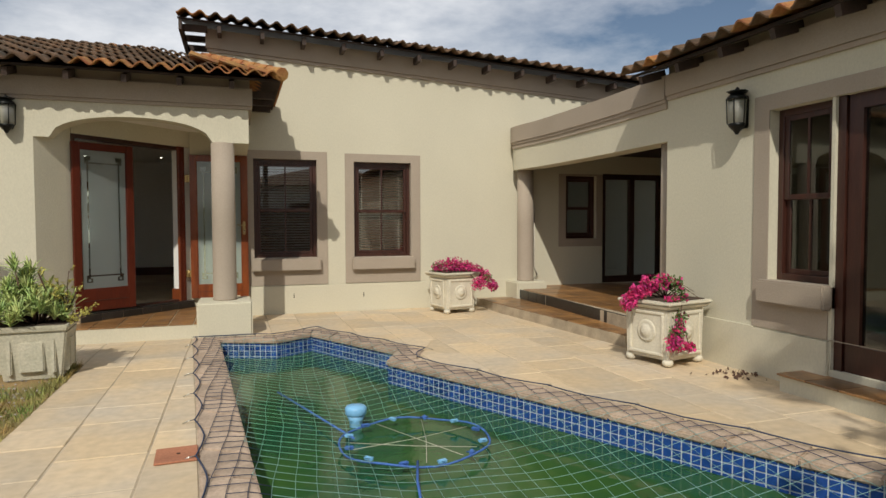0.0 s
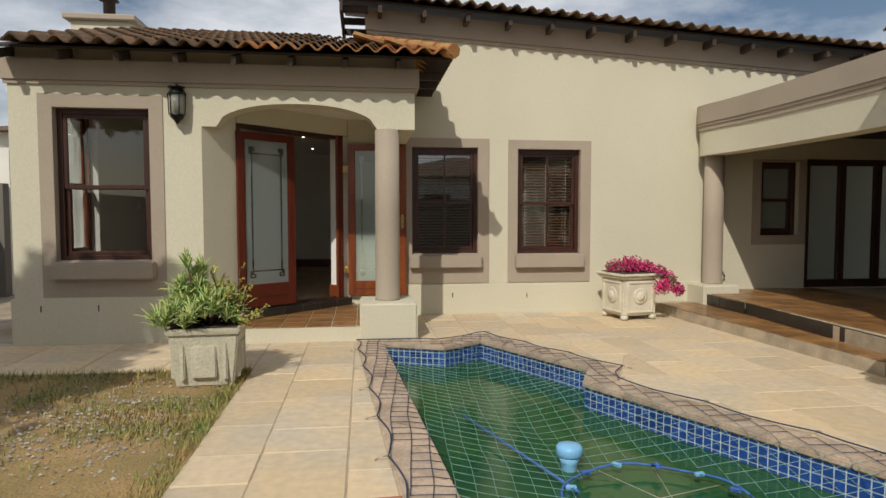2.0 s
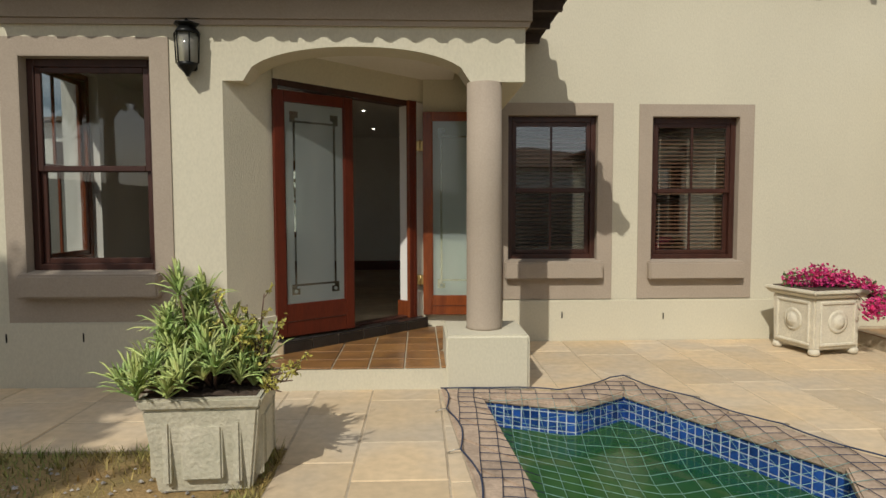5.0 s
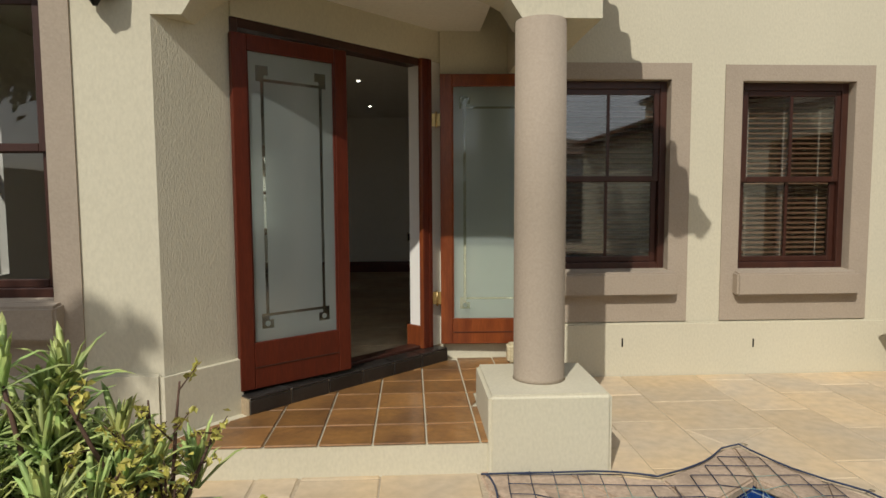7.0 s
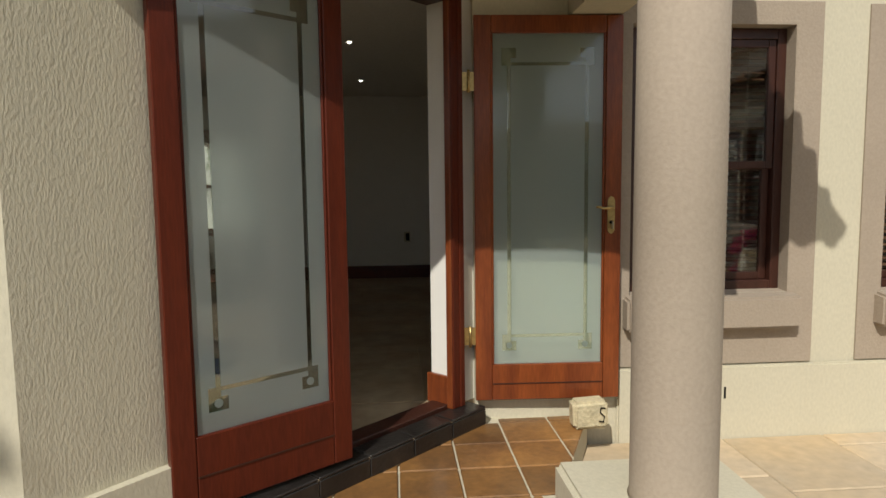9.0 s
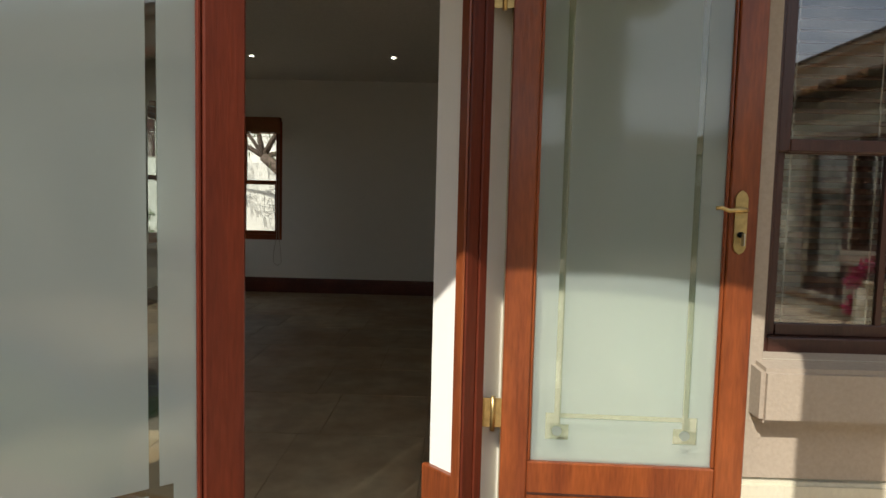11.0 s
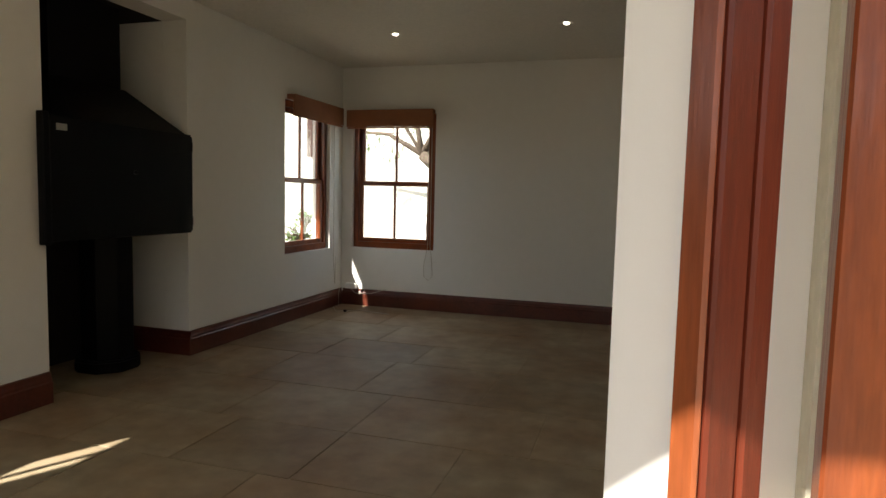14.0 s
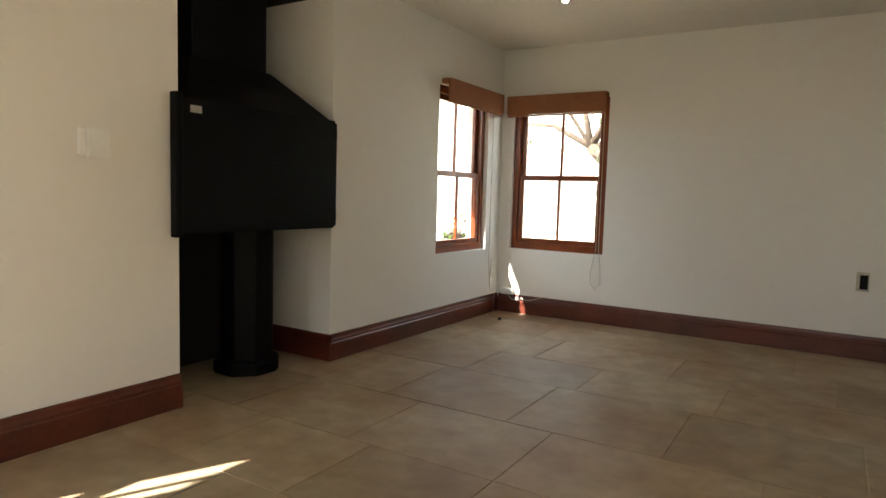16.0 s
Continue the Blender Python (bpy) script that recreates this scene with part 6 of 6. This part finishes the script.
def leaning_tree(x, y, seed):
    """A leaning trunk with drooping narrow leaves."""
    rnd = random.Random(seed)
    t = thing("tree", "leaning garden tree with narrow drooping green leaves behind the house", "tree", Matrix.Translation((x, y, -0.05)))
    tr, lv = bm_new(), bm_new()
    fork = Vector((-0.95, 0.0, 2.05))
    tube(tr, [(0, 0, 0), (-0.12, 0, 0.9), (-0.55, 0, 1.72), fork], 0.13, 8, 0.075)
    limbs = [((-1.45, 0.05, 2.32), (-2.1, 0.1, 2.38), 0.045), ((-1.05, 0, 2.5), (-1.25, 0.1, 3.1), 0.05), ((-1.4, 0.2, 2.62), (-1.9, 0.3, 2.85), 0.03), ((-0.6, -0.1, 2.6), (-0.3, -0.1, 3.1), 0.05), ((-0.2, 0, 2.2), (0.4, 0, 2.7), 0.04)]
    ends = []
    for mid, end, rad in limbs:
        mid, end = Vector(mid), Vector(end)
        tube(tr, [fork, mid, end], rad, 6, 0.01)
        for q in range(6):
            b = mid.lerp(end, rnd.random())
            e = b + Vector((rnd.gauss(0, 0.22), rnd.gauss(0, 0.18), rnd.gauss(0.05, 0.2)))
            tube(tr, [b, e], 0.010, 5, 0.003)
            ends.append(e)
    for e in ends + [Vector((-0.75 + 0.2 * k, 0.0, 2.0 + 0.1 * k)) for k in range(5)]:
        for q in range(60):
            b = e + Vector((rnd.gauss(0, 1), rnd.gauss(0, 1), rnd.gauss(0, 0.7))) * 0.10
            leaf_blade(lv, b, b + Vector((rnd.gauss(0, 0.05), rnd.gauss(0, 0.05), rnd.uniform(-0.13, 0.03))), 0.0055, 0.0)
    part("trunk", tr, BARK, t)
    part("crown", lv, LEAFGRN, t, "narrow green leaves", "stuff")


leaning_tree(-2.05, 17.05, 21)
tree(-5.05, 17.4, 1.25, 0.22, 22, "small garden shrub by the boundary wall", (0, 0), 260, 0.035)
tree(-5.75, 1.9, 6.9, 1.3, 23, "dense garden tree shading the lawn", (0.0, 0), 12000, 0.12)
tree(-7.8, 1.6, 9.2, 1.2, 25, "tall dense tree beyond the boundary wall", (0.0, 0), 12000, 0.13)
tree(1.7, -5.0, 9.3, 1.5, 24, "tall garden tree beyond the pool", (0, 0.0), 9000, 0.13)

# lawn: blades and gravel
rnd = random.Random(9)
bm = bm_new()
for i in range(75000):
    x, y = rnd.uniform(-5.2, -0.86), rnd.uniform(1.0, 7.05)
    edge = max(0, 1 - (7.05 - y) / 0.5) + max(0, 1 - (-0.86 - x) / 0.25) - 1.2 * max(0, 1 - math.hypot(x + 3.2, y - 5.7) / 1.0)
    if noise.noise((x * 1.1, y * 1.1, 2)) + 0.5 * noise.noise((x * 4, y * 4, 6)) + edge * 0.9 - 0.05 < rnd.uniform(-0.25, 0.55):
        continue
    z = -0.015
    h = rnd.uniform(0.025, 0.065) + 0.03 * edge * rnd.random()
    a = rnd.uniform(0, 6.28)
    dx, dy = math.cos(a), math.sin(a)
    l = rnd.uniform(0.3, 1.1) * h
    v = [bm.verts.new(p) for p in ((x - dy * 0.004, y + dx * 0.004, z), (x + dy * 0.004, y - dx * 0.004, z), (x + dx * l, y + dy * l, z + h))]
    bm.faces.new(v)
tagged(part("grass", bm, GRASS), "patchy half-dry lawn grass", "grass", "", "stuff")
bm = bm_new()
for i in range(900):
    c = Vector((-1.75 + rnd.gauss(0, 0.5), 5.6 + rnd.gauss(0, 0.6), 0.0))
    if c.x > -0.95 or c.y > 6.9:
        continue
    s = rnd.uniform(0.006, 0.017)
    vs = [bm.verts.new(c + Vector(d) * s * rnd.uniform(0.7, 1.2)) for d in ((1, 0, 0), (0, 1, 0), (-1, 0, 0), (0, -1, 0), (0, 0, 0.8))]
    for k in range(4):
        bm.faces.new((vs[k], vs[(k + 1) % 4], vs[4]))
tagged(part("gravel", bm, GRAVEL), "grey gravel chips scattered on the lawn", "gravel", "", "stuff")

# ---- laid pieces: pavers and tiles ----
def lay(name, poly, z0, z1, mat, parent, w=0.006):
    bm = prism(bm_new(), poly, z0, z1)
    part(name, bevel(bm, w, 1) if w else bm, mat, parent)


rnd = random.Random(31)
HOLE = inset(POOL, 0.275)


def shrink(p, g):
    cx, cy = sum(v[0] for v in p) / len(p), sum(v[1] for v in p) / len(p)
    return [(x - g * (1 if x > cx else -1), y - g * (1 if y > cy else -1)) for x, y in p]


x = -0.86
cols = []
while x < 5.38:
    w = rnd.choice((0.42, 0.52, 0.62))
    cols.append((x, min(x + w, 5.42)))
    x += w
for x0, x1 in cols:
    y = -1.5 - rnd.random() * 0.5
    while y < 9.99:
        l = rnd.choice((0.42, 0.55, 0.72, 0.85))
        y1 = min(y + l, 10.0)
        if y1 > 9.85:
            y1 = 10.0
        r = [(x0, y), (x1, y), (x1, y1), (x0, y1)]
        if not (x0 > 4.75 and y > 6.05) and not (x0 > -1.5 and x1 < 0.75 and y > 8.3):
            for b in minus(shrink(r, 0.0045), HOLE):
                if area_of(b) > 0.004:
                    lay("paver", b, -0.012, 0.0 + rnd.uniform(-0.003, 0.003), PAVER, pavement)
        y = y1
x = -6.7
while x < -0.90:
    l = rnd.choice((0.5, 0.62, 0.75))
    x1 = min(x + l, -0.866)
    for y0, y1 in ((7.06, 7.56), (7.56, 8.02), (8.02, 8.42)):
        lay("paver", shrink([(x, y0), (x1, y0), (x1, y1), (x, y1)], 0.006), -0.012, rnd.uniform(-0.003, 0.003), PAVER, pavement)
    x = x1

A, B = D0 - DN * 0.14, D1 - DN * 0.14
for i in range(9):
    for j in range(7):
        r = [(-1.62 + 0.285 * i + 0.005, 8.225 + 0.285 * j + 0.005), (-1.62 + 0.285 * (i + 1) - 0.005, 8.225 + 0.285 * j + 0.005), (-1.62 + 0.285 * (i + 1) - 0.005, 8.225 + 0.285 * (j + 1) - 0.005), (-1.62 + 0.285 * i + 0.005, 8.225 + 0.285 * (j + 1) - 0.005)]
        r = cut(r, (A.x, A.y), (B.x, B.y))[1]
        for p, q in (((0.135, 8.9), (0.135, 8.0)), ((0.135, 8.9), (0.62, BW - 0.04))):
            if len(r) > 2 and p[1] == 8.9 and q[1] == 8.0:
                if min(v[1] for v in r) < 8.86:
                    r = cut(r, p, q)[1] if max(v[0] for v in r) > 0.135 else r
            elif len(r) > 2:
                if max(v[1] for v in r) > 8.9:
                    r = cut(r, p, q)[0]
        r = cut(r, (-1.60, 8.24), (D0.x, D0.y))[1] if len(r) > 2 else r
        if len(r) > 2 and area_of(r) > 0.002 and min(v[0] for v in r) > -1.7:
            r = [(vx, min(vy, BW - 0.036)) for vx, vy in r]
            if area_of(r) > 0.002:
                lay("tile", r, PORCH - 0.012, PORCH + rnd.uniform(-0.001, 0.002), TERRACOTTA, porch_floor, 0.005)

for y in [6.02 + 0.29 * k for k in range(14)]:
    for x0, x1 in ((4.62, 4.90), (4.905, 5.19)):
        f = (y - 6.0) / 3.0
        off = -0.24 * min(1, f) + 0.12
        if y < 9.7:
            lay("tile", [(x0 + off, y), (x1 + off, y), (x1 + off, y + 0.282), (x0 + off, y + 0.282)], 0.13, 0.142, TERRACOTTA, step_low, 0.004)
    for k in range(7):
        x0 = 5.15 + 0.29 * k
        lay("tile", [(x0, y), (x0 + 0.282, y), (x0 + 0.282, y + 0.282), (x0, y + 0.282)], 0.285, 0.297, TERRACOTTA, step_high, 0.004)
    x0 = 5.10 if y > 8.6 else 5.0 + 0.05 * (y - 6)
    lay("tile", [(x0 - 0.012, y), (x0 + 0.0, y), (x0 + 0.0, y + 0.282), (x0 - 0.012, y + 0.282)], 0.145, 0.296, BLACKTILE, step_high, 0.003)
for k in range(5):
    lay("tile", [(4.86, 2.62 + 0.285 * k), (RW - 0.001, 2.62 + 0.285 * k), (RW - 0.001, 2.62 + 0.285 * (k + 1) - 0.006), (4.86, 2.62 + 0.285 * (k + 1) - 0.006)], 0.13, 0.148, TERRACOTTA, step_right, 0.004)

# flagstones indoors
AI, BI = D0 + DN * 0.12, D1 + DN * 0.12
y = 8.72
while y < BY:
    h = rnd.choice((0.55, 0.62, 0.7))
    y1 = min(y + h, BY)
    x = LX - 0.7
    while x < RX:
        w = rnd.choice((0.5, 0.6, 0.75, 0.9))
        x1 = min(x + w, RX)
        r = shrink([(x, y), (x1, y), (x1, y1), (x, y1)], 0.003)
        r = cut(r, (AI.x, AI.y), (BI.x, BI.y))[0]
        if len(r) > 2 and area_of(r) > 0.004 and not (x1 < LX - 0.02 and not HY0 - 0.4 < y < HY1):
            lay("flagstone", r, FLOOR - 0.004, FLOOR + rnd.uniform(-0.0008, 0.0008), STONE_FLOOR, room_floor, 0.0015)
        x = x1
    y = y1
